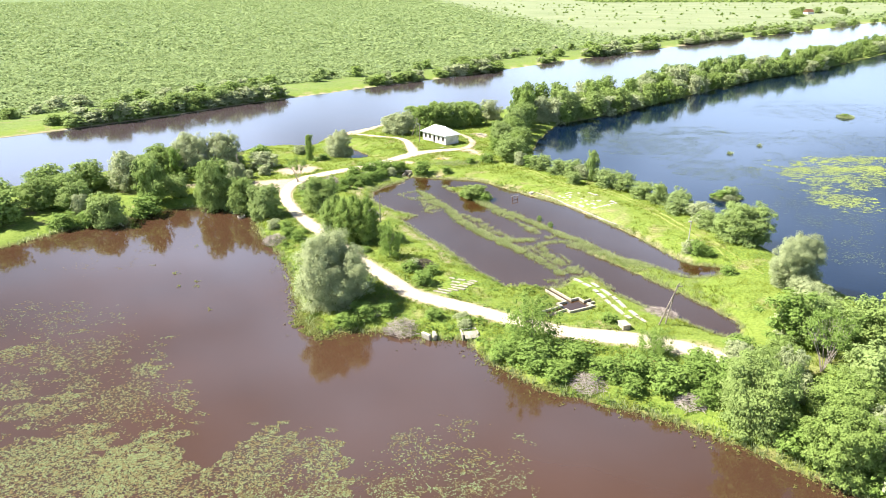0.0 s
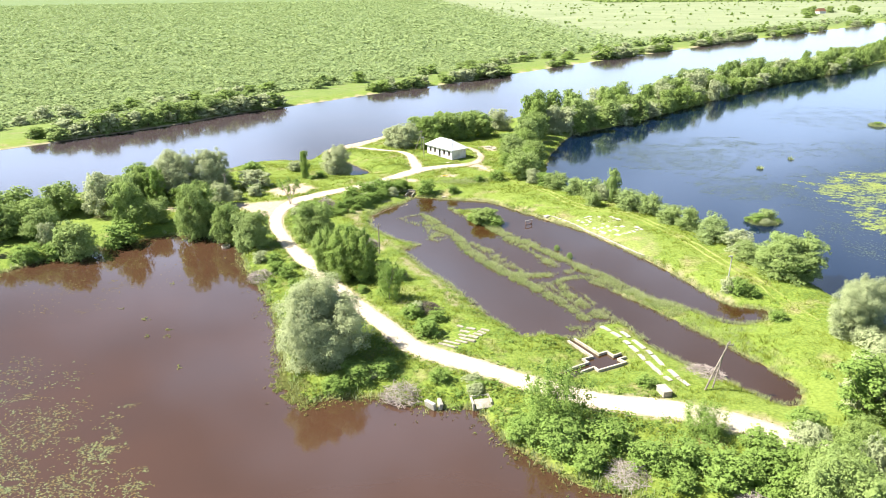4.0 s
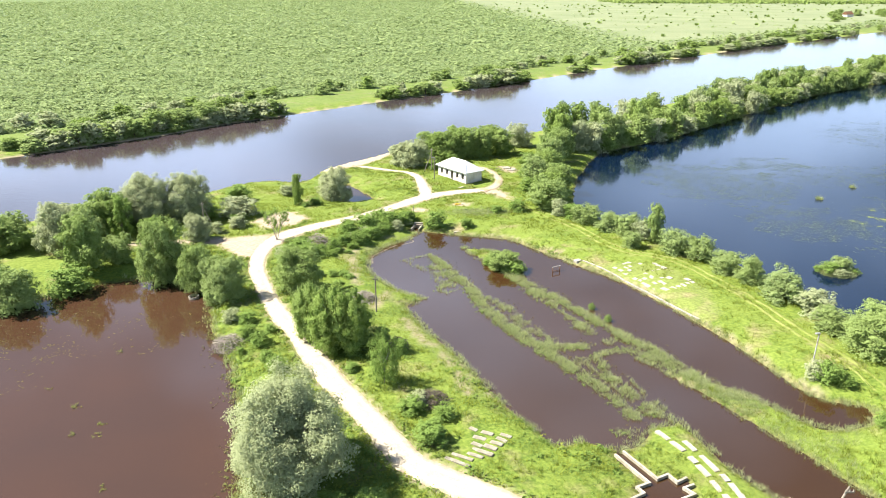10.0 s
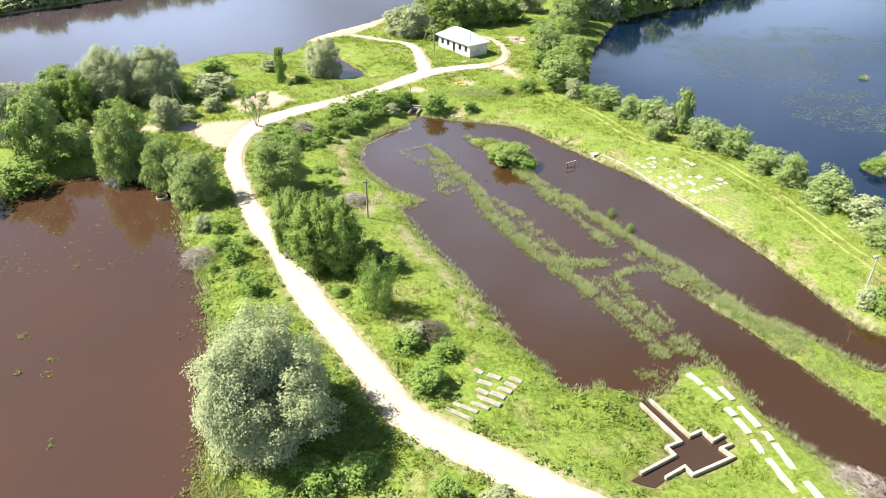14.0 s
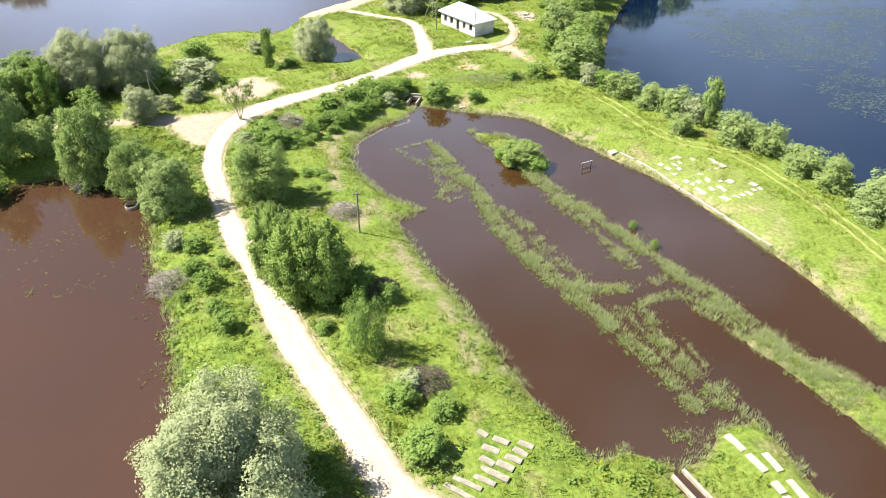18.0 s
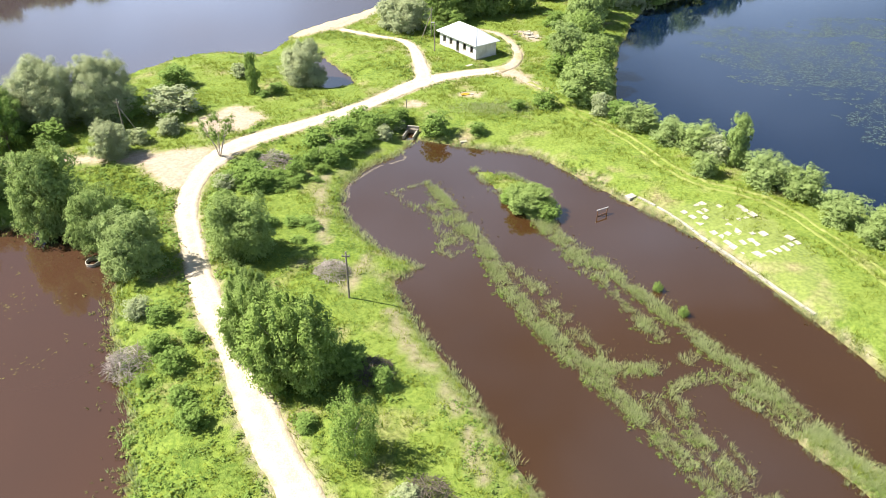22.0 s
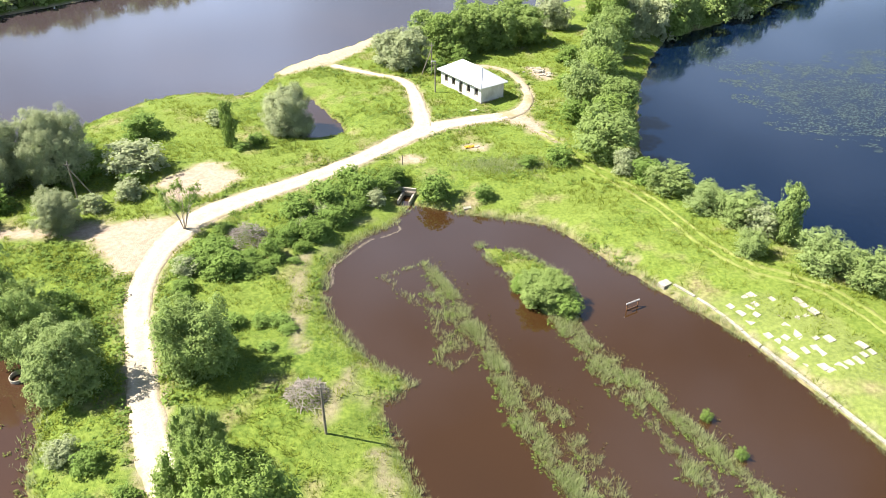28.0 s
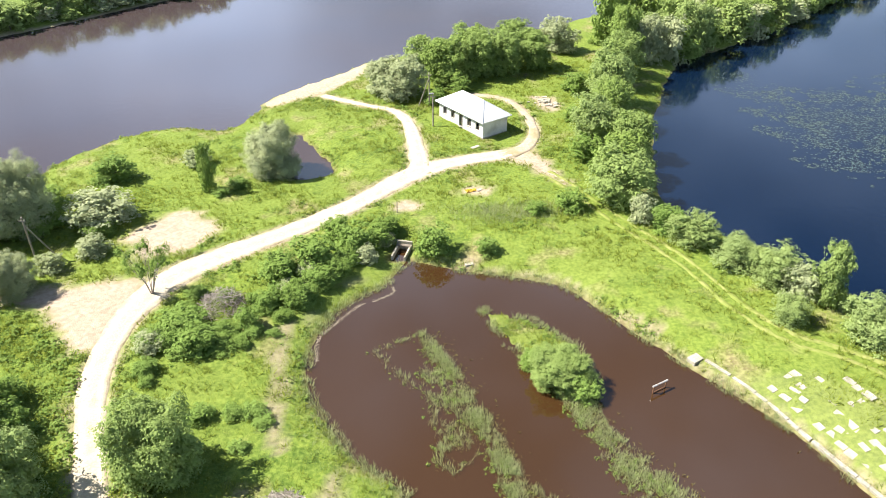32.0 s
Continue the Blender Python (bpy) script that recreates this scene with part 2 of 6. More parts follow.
def part(name, shape, material, parent, label=""):
    """Links a bmesh or mesh as one mesh object under a thing or part."""
    me = shape
    if isinstance(shape, bmesh.types.BMesh):
        me = bpy.data.meshes.new(name)
        shape.to_mesh(me)
        shape.free()
    if material and not me.materials:
        me.materials.append(material)
    ob = new(name, me)
    ob.parent = parent
    return tagged(ob, label)


def thing(name, label, category, x=0, y=0, z=0, rz=0, group="", kind="", scale=(1, 1, 1)):
    ob = new(name)
    ob.matrix_basis = pose(x, y, z, 0, 0, rz) @ Matrix.Diagonal((*scale, 1))
    return tagged(ob, label, category, group, kind)


def whole(name, shape, material, label, category, kind="", group=""):
    """A thing that is one mesh."""
    ob = part(name, shape, material, None, label)
    return tagged(ob, label, category, group, kind)


def box(bm, x0, x1, y0, y1, z0, z1, bevel=0.0, m=None):
    made = bmesh.ops.create_cube(bm, size=1, matrix=Matrix.Translation(((x0 + x1) / 2, (y0 + y1) / 2, (z0 + z1) / 2)) @ Matrix.Diagonal((x1 - x0, y1 - y0, z1 - z0, 1)))
    if bevel:
        edges = {e for v in made["verts"] for e in v.link_edges}
        made = bmesh.ops.bevel(bm, geom=list(edges), offset=bevel, segments=1, affect="EDGES")
    if m:
        bmesh.ops.transform(bm, matrix=m, verts=made["verts"])
    return bm


def new_box(*a, **k):
    return box(bmesh.new(), *a, **k)


def tube(bm, points, radii, sides=7, cap=True):
    """A bent, tapered round bar through points."""
    rings = []
    pts = [Vector(p) for p in points]
    for i, p in enumerate(pts):
        way = (pts[min(i + 1, len(pts) - 1)] - pts[max(i - 1, 0)]).normalized()
        q = way.to_track_quat("Z", "Y")
        rings.append([bm.verts.new(p + q @ Vector((radii[i] * math.cos(a), radii[i] * math.sin(a), 0))) for a in (2 * math.pi * j / sides for j in range(sides))])
    for r0, r1 in zip(rings, rings[1:]):
        for j in range(sides):
            bm.faces.new((r0[j], r0[(j + 1) % sides], r1[(j + 1) % sides], r1[j]))
    if cap:
        bm.faces.new(rings[0][::-1])
        bm.faces.new(rings[-1])
    return bm


def new_tube(*a, **k):
    return tube(bmesh.new(), *a, **k)


# ---- the plan: shores, strips and ways, in metres ----
def spline(points, step=1.0, closed=False):
    """A smooth line through points, resampled at about step metres."""
    p = np.array(points, float)
    out, n = [], len(p)
    for i in range(n if closed else n - 1):
        a, b, c, d = (p[(i + k) % n] if closed else p[min(max(i + k, 0), n - 1)] for k in (-1, 0, 1, 2))
        m = max(2, int(np.hypot(*(c - b)[:2]) / step))
        t = (np.arange(m) / m)[:, None]
        out.append(0.5 * (2 * b + (c - a) * t + (2 * a - 5 * b + 4 * c - d) * t ** 2 + (3 * b - a - 3 * c + d) * t ** 3))
    if not closed:
        out.append(p[-1:])
    return np.concatenate(out)


def nearest(px, py, line, closed=False):
    """Distance to a line of (x, y, ...) rows, less the third column (a half width) if there is one."""
    best = np.full(px.shape, 1e9)
    n = len(line)
    for i in range(n if closed else n - 1):
        a, b = line[i], line[(i + 1) % n]
        dx, dy = b[0] - a[0], b[1] - a[1]
        t = np.clip(((px - a[0]) * dx + (py - a[1]) * dy) / (dx * dx + dy * dy + 1e-9), 0, 1)
        d = np.hypot(px - a[0] - t * dx, py - a[1] - t * dy)
        if len(a) > 2:
            d = d - (a[2] + (b[2] - a[2]) * t)
        best = np.minimum(best, d)
    return best


def inside(px, py, poly):
    odd = np.zeros(px.shape, bool)
    for (x0, y0), (x1, y1) in zip(poly, np.roll(poly, -1, 0)):
        if y0 != y1:
            odd ^= ((y0 > py) != (y1 > py)) & (px < (x1 - x0) * (py - y0) / (y1 - y0) + x0)
    return odd


def area(px, py, poly):
    """Signed distance to a polygon, negative inside."""
    px, py = np.asarray(px, float), np.asarray(py, float)
    out = np.full(px.shape, 1e3)
    lo, hi = poly.min(0) - 60, poly.max(0) + 60
    near = (px > lo[0]) & (px < hi[0]) & (py > lo[1]) & (py < hi[1])
    if near.any():
        d = nearest(px[near], py[near], poly, True)
        out[near] = np.where(inside(px[near], py[near], poly), -d, d)
    return out


BAY = np.array([(-86, -56), (-79, -47), (-73, -39.5), (-66, -36.5), (-59, -30), (-50, -27.5), (-42, -32), (-37.5, -37), (-35, -45), (-33, -52), (-28, -62), (-24, -74),
                (-21.5, -86), (-19, -96), (-15.5, -100.5), (-10, -100), (-5, -100.5), (0, -103), (6.5, -104.5), (9, -111.5), (15, -119), (22, -123.5), (29, -127.5),
                (36, -133.5), (44, -143), (52, -157), (62, -190), (66, -330), (-320, -330), (-300, -120), (-130, -84), (-100, -66)], float)
BASIN = spline([(0.4, -1.9), (5.4, -3.9), (11.6, -5.7), (19.2, -8.3), (23, -13.4), (25.7, -17.3), (28.9, -21.6), (31, -24.8), (34, -28.5), (38, -34.5), (41.3, -42),
                (44, -48.5), (47.3, -57.5), (50, -67), (51.3, -72), (53.5, -75.5), (57.5, -76.8), (57.2, -79.5), (54, -81.8), (50, -81.6), (47.6, -79.6), (45.8, -76.4), (43.5, -73.6), (41.1, -71.5), (38.9, -68.3),
                (36.6, -63.8), (34.3, -58.2), (31.5, -54), (29, -56), (24.5, -58.5), (23.5, -64), (26, -73), (28, -79.5), (26, -84), (23, -85), (19, -83.2), (16, -84), (13, -79), (10, -73),
                (8, -67.5), (6, -63), (3.8, -58), (1.5, -53.5), (-0.9, -47.4), (-2.4, -42), (0.8, -39.5), (-3.2, -36.6), (-6.4, -32.3), (-9.3, -27.4),
                (-10.4, -22), (-9.8, -17), (-7, -11.4), (-2.3, -7)], 2.0, True)
LANE = spline([(27.3, -63), (29.5, -61), (34, -66.3), (39, -75.5), (43, -83.5), (46, -90), (49, -97), (50.2, -102), (48, -106), (45, -105), (42.5, -101), (39, -96.5),
               (35.2, -90), (32.3, -80), (28.8, -70)], 2.0, True)
SMALL_POND = spline([(-19, 40), (-15.5, 32.7), (-12.7, 28.1), (-11.9, 24.2), (-15.7, 22.6), (-19.8, 23), (-22, 29), (-21.4, 38)], 2.0, True)
RIVER = np.array([(-700, -340), (-260, -18), (-180, 40), (-134, 76), (-108, 100), (-93, 115), (-74, 139), (-58, 154), (-23, 188), (18, 225), (52, 258), (117, 326),
                  (199, 403), (352, 545), (560, 728), (1100, 1215), (2400, 2350), (2500, 2250), (1150, 1120), (620, 660), (360, 410), (240, 296), (170, 232), (110, 174),
                  (62, 128), (30, 104), (8, 90), (-10.7, 79.8), (-15.1, 73), (-21.6, 66.2), (-27.8, 58), (-29, 52.5), (-30.5, 46), (-33, 42), (-40.4, 44.5), (-47.1, 42.9), (-51.7, 38.6), (-56.3, 32.7), (-59, 25), (-66, 20), (-82, 16), (-98, 3), (-118, -14),
                  (-260, -110), (-700, -410)], float)
LAKE = np.array([(38, 8), (38.2, 15), (41.5, 30), (46, 46), (54, 65), (60, 77), (96, 105), (140, 149), (199, 205), (262, 250), (380, 362), (700, 640), (1600, 1400),
                 (1900, 500), (900, -260), (150, -260), (110, -200), (92, -160), (80, -125), (74.5, -103), (73.5, -90), (72, -72), (70, -56), (66.5, -42), (63, -26), (58, -18.5),
                 (53.5, -11), (48.5, -1), (42.5, 4)], float)
JUNCTION = np.array([(16, -55), (24, -50), (30, -50), (35, -57), (38.6, -66.6), (36.4, -67.8), (31.5, -62.5), (29, -63), (29.5, -70), (31, -77), (31.5, -80), (28.5, -80.5), (26, -84), (22, -84), (20, -70)], float)
# the islet in the pond: x, y, half width
STRIPS = [spline([(9.7, -13.6, 0.5), (13.1, -16.9, 2.4), (16.3, -21.6, 3.0), (18.0, -26.0, 2.1), (18.3, -29.0, 0.7)], 2.0)]
# lines of reeds that stand in the pond's water: x, y, half width; how dense
REED_LINES = [(1.0, [(2.1, -17.1, 0.6), (3.8, -21.2, 1.0), (5.7, -25.8, 1.0), (7.2, -30, 0.9), (8.6, -33.5, 1.1), (9.6, -38, 1.1), (10.7, -43, 1.2), (13, -48.5, 1.3), (15.1, -53.4, 1.4), (17.5, -58.2, 1.5),
                     (19.7, -61.8, 1.3), (22.6, -67.8, 1.1), (25.4, -73.6, 0.9), (27.1, -78.8, 0.9)]),
              (0.45, [(2.6, -23.5, 1.2), (3.8, -27, 2.0), (5.0, -31, 2.4), (5.2, -34.5, 2.4), (3.6, -36.8, 1.2)]),
              (0.35, [(2.1, -17.1, 0.2), (-2.0, -19.4, 0.25), (-2.8, -20.4, 0.3), (-0.3, -24.2, 0.3), (1.8, -26.5, 0.4)]),
              (0.45, [(9.5, -35.8, 0.5), (12.3, -40.1, 0.6), (14.8, -44.6, 1.2), (16.4, -49.5, 1.2), (18.5, -53.5, 1.1), (20.6, -56.2, 1.0)]),
              (1.0, [(19, -57.5, 1.0), (21.5, -58.8, 1.2), (24, -58.6, 1.2), (25.9, -57.6, 0.9)]),
              (1.0, [(16.4, -25.5, 1.5), (17.8, -29, 1.7), (18.7, -32.6, 1.4), (21.5, -36.8, 1.4), (23.4, -39.4, 1.3), (26, -44.4, 1.0), (28.3, -48.9, 1.1), (30.1, -52.3, 1.1), (32.3, -56.8, 1.2), (34.6, -60.3, 1.2),
                     (36.5, -64.8, 1.2), (38, -69, 1.4), (40, -73, 1.6), (43, -78, 2.0)]),
              (0.8, [(19, -36, 0.7), (20.8, -39.3, 1.0), (23.1, -43.4, 0.5), (24, -47.1, 0.4), (25.8, -51.4, 1.1), (26.8, -53.7, 1.1), (27.5, -54.8, 0.5)]),
              (0.9, [(26.4, -69, 0.5), (26.2, -65, 0.6), (25.5, -62.6, 0.7), (27.1, -61.1, 0.7), (28.9, -60.2, 0.9), (31.5, -60.2, 1.0), (33.5, -62, 0.9), (35.5, -65.3, 0.9)]),
              (0.7, [(23.5, -63, 0.3), (26, -70, 0.4), (28.2, -75.5, 0.4), (29.3, -79, 0.4)]), (0.9, [(26.6, -68, 0.5), (28.8, -74, 0.6), (30.6, -78.5, 0.7)]),
              (0.15, [(21, -62, 1.2), (24, -63.5, 1.6), (25, -67, 1.2)]), (0.35, [(28, -57.5, 1.5), (30, -57, 1.2)]), (0.4, [(25, -81, 1.8), (25.5, -85, 1.4)])]
ISLETS = [(79.5, -30, 2.7), (179, 83, 2.6), (103, 20, 0.6), (118, 31, 0.6)]
ROADS = [spline([(46, -119, 2.0), (39, -112.3, 2.1), (34, -109.2, 2.2), (29, -107, 2.2), (22, -104.8, 2.0), (14, -99.8, 1.9), (6, -93.8, 1.9), (-1.2, -88.4, 1.8), (-5.0, -82, 1.65), (-9.0, -75, 1.65), (-12.4, -69.1, 1.7),
                 (-15.7, -62.3, 1.7), (-18.9, -55, 1.65), (-22.4, -49, 1.6), (-25.7, -41.8, 1.5), (-28.7, -33.6, 1.4), (-31.2, -26, 1.45), (-31.9, -18, 1.5), (-30.9, -11.5, 1.9), (-28.0, -5.6, 2.2), (-21.5, -0.2, 1.9),
                 (-14.7, 5.2, 1.75), (-7.3, 11.8, 1.75), (-3.2, 16.6, 1.9), (0.6, 20.8, 2.1), (6, 24.2, 1.9), (12, 26.3, 1.7), (17, 28, 1.7)], 1.0),
         spline([(15.5, 27.4, 1.4), (19, 29.6, 1.2), (21.4, 33.5, 0.95), (22.2, 39, 0.75), (21.4, 46, 0.65), (19.6, 51.2, 0.6), (16.5, 54.5, 0.6), (10, 57, 0.5)], 1.0),
         spline([(1.4, 21, 2.0), (2.0, 25, 1.6), (1.5, 31, 1.4), (0.7, 38, 1.2), (-0.6, 44.2, 1.0), (-3, 48, 0.8), (-7, 50.4, 0.7), (-12, 53.4, 0.8), (-17, 57, 0.9)], 1.0)]
TRACK = spline([(21.6, 20.8), (24.3, 16.7), (28.8, 6.9), (35, -4.4), (38.6, -14.8), (42.2, -21), (47, -24.3), (50.5, -28), (53.5, -36), (56.5, -46), (58.5, -58), (61, -70), (62, -84)], 1.0)
BARE = [spline([(-37.8, 4.3), (-35.3, 7.3), (-32.6, 10.2), (-29.6, 9.3), (-26, 5.9), (-26.7, 2.5), (-28.6, -0.3), (-31.7, -0.9), (-34.4, -2.6), (-35.8, 0.6)], 2.0, True),
        spline([(-46.5, -9.4), (-41.4, -8.2), (-35.7, -7), (-32, -6.5), (-31.5, -13), (-32.5, -18.2), (-34.7, -21.5), (-36.1, -19.6), (-38.5, -16.6), (-41.3, -13), (-45.1, -11.9)], 2.0, True),
        spline([(-28.2, 54), (-27.3, 57.7), (-21.6, 65.6), (-15.1, 72.5), (-10.7, 79), (-7.6, 77.5), (-12, 65), (-15, 60.2), (-18.3, 57.4), (-24.3, 53)], 2.0, True),
        spline([(-62, -11.2), (-50, -9.2), (-42, -9.0), (-37, -11), (-33.5, -17), (-34.5, -20.5), (-38, -16), (-42, -12.2), (-50, -11.6), (-62, -12.4)], 2.0, True),
        spline([(24, 54), (28, 53), (28.5, 48), (25.5, 47)], 2.0, True), spline([(9, 15.8), (11.5, 16.6), (12.2, 14.6), (9.5, 13.6)], 1.0, True), spline([(36, -110), (44, -113), (46, -119), (40, -117)], 2.0, True),
        spline([(15, 28), (20.5, 28.4), (23.6, 20.4), (24.6, 17.2), (22.6, 18.6), (19.4, 23)], 1.0, True), spline([(-1.5, 11.6), (1.4, 12), (1.6, 10), (-1, 9.6)], 1.0, True)]
LOW_SPIT = np.array([(26, -53), (36, -56.5), (46, -72), (53, -83), (51, -96), (46, -88), (40, -76), (33, -64), (27, -62)], float)
MUD = [spline([(5.0, -67.5), (5.4, -70), (5.9, -73)], 1.0), spline([(-2.4, -49.3), (-0.8, -54), (0.1, -57.5), (1.6, -58)], 1.0), spline([(-12.9, -16), (-13.4, -22.2), (-12.1, -26), (-12.7, -29), (-11.3, -34.6)], 1.0),
       spline([(-5.4, -38.6), (-6.8, -41.6), (-7.9, -45.5)], 1.0), spline([(26, -15.8), (28.9, -18.1)], 1.0), spline([(6.7, -4.2), (9, -3.4)], 1.0), spline([(3.2, -61.8), (4.2, -64.6)], 1.0)]
REVET = np.array([(32.6, -24.6), (36, -26.6), (42, -27), (47.5, -31), (50.5, -41), (48.5, -51), (45.2, -51), (42, -43.4), (38, -35)], float)

# the sluice basin's three walls
SLUICE = [[(22.3, -86.3), (24.7, -91.5), (23.1, -92.2), (23.6, -93.2), (19.9, -95.2)], [(23.4, -85.7), (25.8, -90.8), (27.2, -90.1), (27.8, -91.5), (29.0, -90.8)],
          [(29.4, -92.0), (28.2, -92.5), (29.0, -93.6), (24.5, -95.6), (24.1, -94.6), (22.0, -95.8)]]
SLUICE_FLOOR = np.array(SLUICE[0] + [(18.8, -95.9), (20.6, -96.9)] + SLUICE[2][::-1] + SLUICE[1][::-1], float)
CULVERT_FLOOR = np.array([(-1.98, -1.68), (-0.8, 2.18), (0.97, 1.64), (-0.21, -2.2)], float)

WAVES = np.random.RandomState(4).uniform(-1, 1, (24, 3))


def wavy(x, y, size, first=0, n=6):
    """Smooth noise of about -1 to 1, with bumps of that size in metres."""
    out = 0
    for a, b, c in WAVES[first:first + n]:
        k = 2 * math.pi / size * (0.6 + 0.8 * abs(c))
        s = math.hypot(a, b) + 1e-6
        out = out + np.sin(k * (a * x + b * y) / s + 9 * c)
    return out / n * 1.4


def pond_area(x, y):
    return np.min([area(x, y, p) for p in (BASIN, LANE, JUNCTION)], 0)


def pond_distance(x, y):
    d = pond_area(x, y)
    near = d < 3
    if near.any():
        strips = np.min([nearest(x[near], y[near], s) for s in STRIPS], 0)
        d[near] = np.maximum(d[near], -strips - 0.35 * wavy(x[near], y[near], 2.2, 8))
    return d


def far_shore(x, y):
    """How far a point lies behind the river's far bank, roughly."""
    bank = RIVER[:17]
    t = np.interp(x, bank[:, 0], bank[:, 1])
    return (y - t) * 0.72


def water_distance(x, y):
    """Positive on land, negative on water."""
    x, y = np.asarray(x, float), np.asarray(y, float)
    edge = 0.5 * wavy(x, y, 5.0, 4) + 0.25 * wavy(x, y, 1.7, 12)
    d = np.min([area(x, y, BAY), area(x, y, RIVER), area(x, y, LAKE), area(x, y, SMALL_POND)], 0) + edge
    for cx, cy, r in ISLETS:
        d = np.maximum(d, r - np.hypot(x - cx, y - cy) + 0.4 * wavy(x, y, 2.0, 3))
    d = np.minimum(np.minimum(d, area(x, y, SLUICE_FLOOR) - 0.15), area(x, y, CULVERT_FLOOR) - 0.1)
    return np.minimum(d, pond_distance(x, y) + 0.4 * edge)


def road_distance(x, y):
    x, y = np.asarray(x, float), np.asarray(y, float)
    out = np.full(x.shape, 1e3)
    near = (x > -62) & (x < 52) & (y > -125) & (y < 70)
    if near.any():
        out[near] = np.min([nearest(x[near], y[near], r) for r in ROADS], 0)
    return out


def ground_height(x, y, cell=1.0):
    x, y = np.asarray(x, float), np.asarray(y, float)
    d = water_distance(x, y)
    top = 1.25 + 0.25 * np.exp(-((x - 13) ** 2 + (y - 42) ** 2) / 500) + 0.3 * np.exp(-(((x - 46) / 9) ** 2 + ((y + 40) / 45) ** 2)) + 0.16 * wavy(x, y, 22, 2)
    top = top - 0.85 * np.exp(-((x - 27) / 8) ** 2 - ((y + 91) / 9) ** 2)
    in_pond = pond_area(x, y) < -0.5
    low = np.clip(0.5 - area(x, y, LOW_SPIT) / 4, 0, 1)
    top = np.where(in_pond, 0.22, top * (1 - low) + 0.38 * low)
    r = road_distance(x, y)
    calm = np.clip((r - 0.3) / 2.5, 0, 1)
    land = top * (1 - np.exp(-np.maximum(d, 0) / (2.6 + cell * 0.8))) + np.clip(d / 3, 0, 1) * calm * np.where(in_pond, 0.02, 1) * (0.10 * wavy(x, y, 3.6, 6) + 0.06 * wavy(x, y, 2.1, 14))
    bed = -1.3 * (1 - np.exp(np.minimum(d, 0) / (2.6 + cell * 0.8)))
    return np.where(d > 0, land, bed), d, r


def spot(x, y):
    return float(ground_height(np.array([x]), np.array([y]))[0][0])


# ---- the ground: one sheet to the horizon ----
def grid_lines(lo, hi, reach, step=1.0, growth=1.053):
    mid = list(np.arange(lo, hi + 0.01, step))
    out, s, v = [], step, 0
    while v < reach:
        s *= growth
        v += s
        out.append(v)
    return np.array([lo - v for v in out[::-1]] + mid + [hi + v for v in out])


GX, GY = grid_lines(-98, 82, 4300), grid_lines(-146, 98, 4400)
CX, CY = np.gradient(GX), np.gradient(GY)
XX, YY = np.meshgrid(GX, GY)
CELL = np.maximum(*np.meshgrid(CX, CY))
ZZ, DD, RR = ground_height(XX, YY, CELL - 1.0)
ZZ = ZZ - 0.22 * np.clip(0.5 - RR / 0.8, 0, 1) * (DD > 0)
NX, NY = len(GX), len(GY)
IDX = np.arange(NX * NY).reshape(NY, NX)
QUADS = np.stack([IDX[:-1, :-1], IDX[:-1, 1:], IDX[1:, 1:], IDX[1:, :-1]], -1).reshape(-1, 4)
ground_mesh = mesh_np("ground", np.stack([XX, YY, ZZ], -1).reshape(-1, 3), QUADS, True)


def ground_mask(name, values):
    ground_mesh.attributes.new(name, "FLOAT", "POINT").data.foreach_set("value", np.clip(values, 0, 1).astype(np.float32).ravel())


def meadow_amount(x, y):
    return np.clip((x + 0.03 * y - 185) / 80, 0, 1) * np.clip((far_shore(x, y) - 40) / 60, 0, 1)


FS = far_shore(XX, YY)
ground_mask("marsh", 0.4 * np.clip((FS - 5) / 9, 0, 1) + 0.6 * np.clip((FS - 36) / 9 + 0.3 * wavy(XX, YY, 30), 0, 1))
ground_mask("meadow", meadow_amount(XX, YY))
bare = np.zeros_like(XX)
for p in BARE:
    bare = np.maximum(bare, np.clip(0.62 - area(XX, YY, p) / 1.6 + 0.5 * wavy(XX, YY, 2.3, 5) + 0.3 * wavy(XX, YY, 5, 9), 0, 1))
bare = np.maximum(bare, np.clip(1.1 - DD / 1.3, 0, 1) * np.clip(1 - np.abs(FS - 1) / 9, 0, 1))
bare = np.maximum(bare, np.clip(0.9 - np.abs(RR) / 0.9, 0, 1))
PD = pond_area(XX, YY)
bare = np.maximum(bare, np.clip(0.85 - np.abs(PD - 2.2) / 2.2, 0, 1) * np.clip(1.6 * wavy(XX, YY, 7, 3) + 0.8 * wavy(XX, YY, 2.5, 9) - 0.45, 0, 0.4) * (XX < 8))
for p in MUD:
    bare = np.maximum(bare, np.clip(0.8 - (nearest(XX, YY, p) - 0.35) / 0.7 + 0.9 * wavy(XX, YY, 2.4, 5), 0, 0.6))
bare = np.maximum(bare, np.clip(0.5 - area(XX, YY, REVET) / 2 + 0.9 * wavy(XX, YY, 4, 11), 0, 0.1) * (area(XX, YY, REVET) < 0.5))
bare = np.maximum(bare, np.clip(0.75 - np.abs(PD - 0.6) / 0.8 + 0.5 * wavy(XX, YY, 5, 6), 0, 0.6) * (XX > 5) * (YY > -75) * (YY < -4))
ground_mask("bare", bare)
IN_POND = pond_area(XX, YY) < -0.6
ground_mask("wet", np.maximum(np.clip(0.9 - DD / 0.7, 0, 1) * (FS < -8), 0.15 * IN_POND)
            + sum(np.clip(0.6 - (nearest(XX, YY, p) - 0.5) / 0.8 + 0.6 * wavy(XX, YY, 2.0, 8), 0, 0.2) for p in MUD))
whole("ground", ground_mesh, M_GROUND, "uneven green grassland with sandy and muddy shores", "ground", "structure")


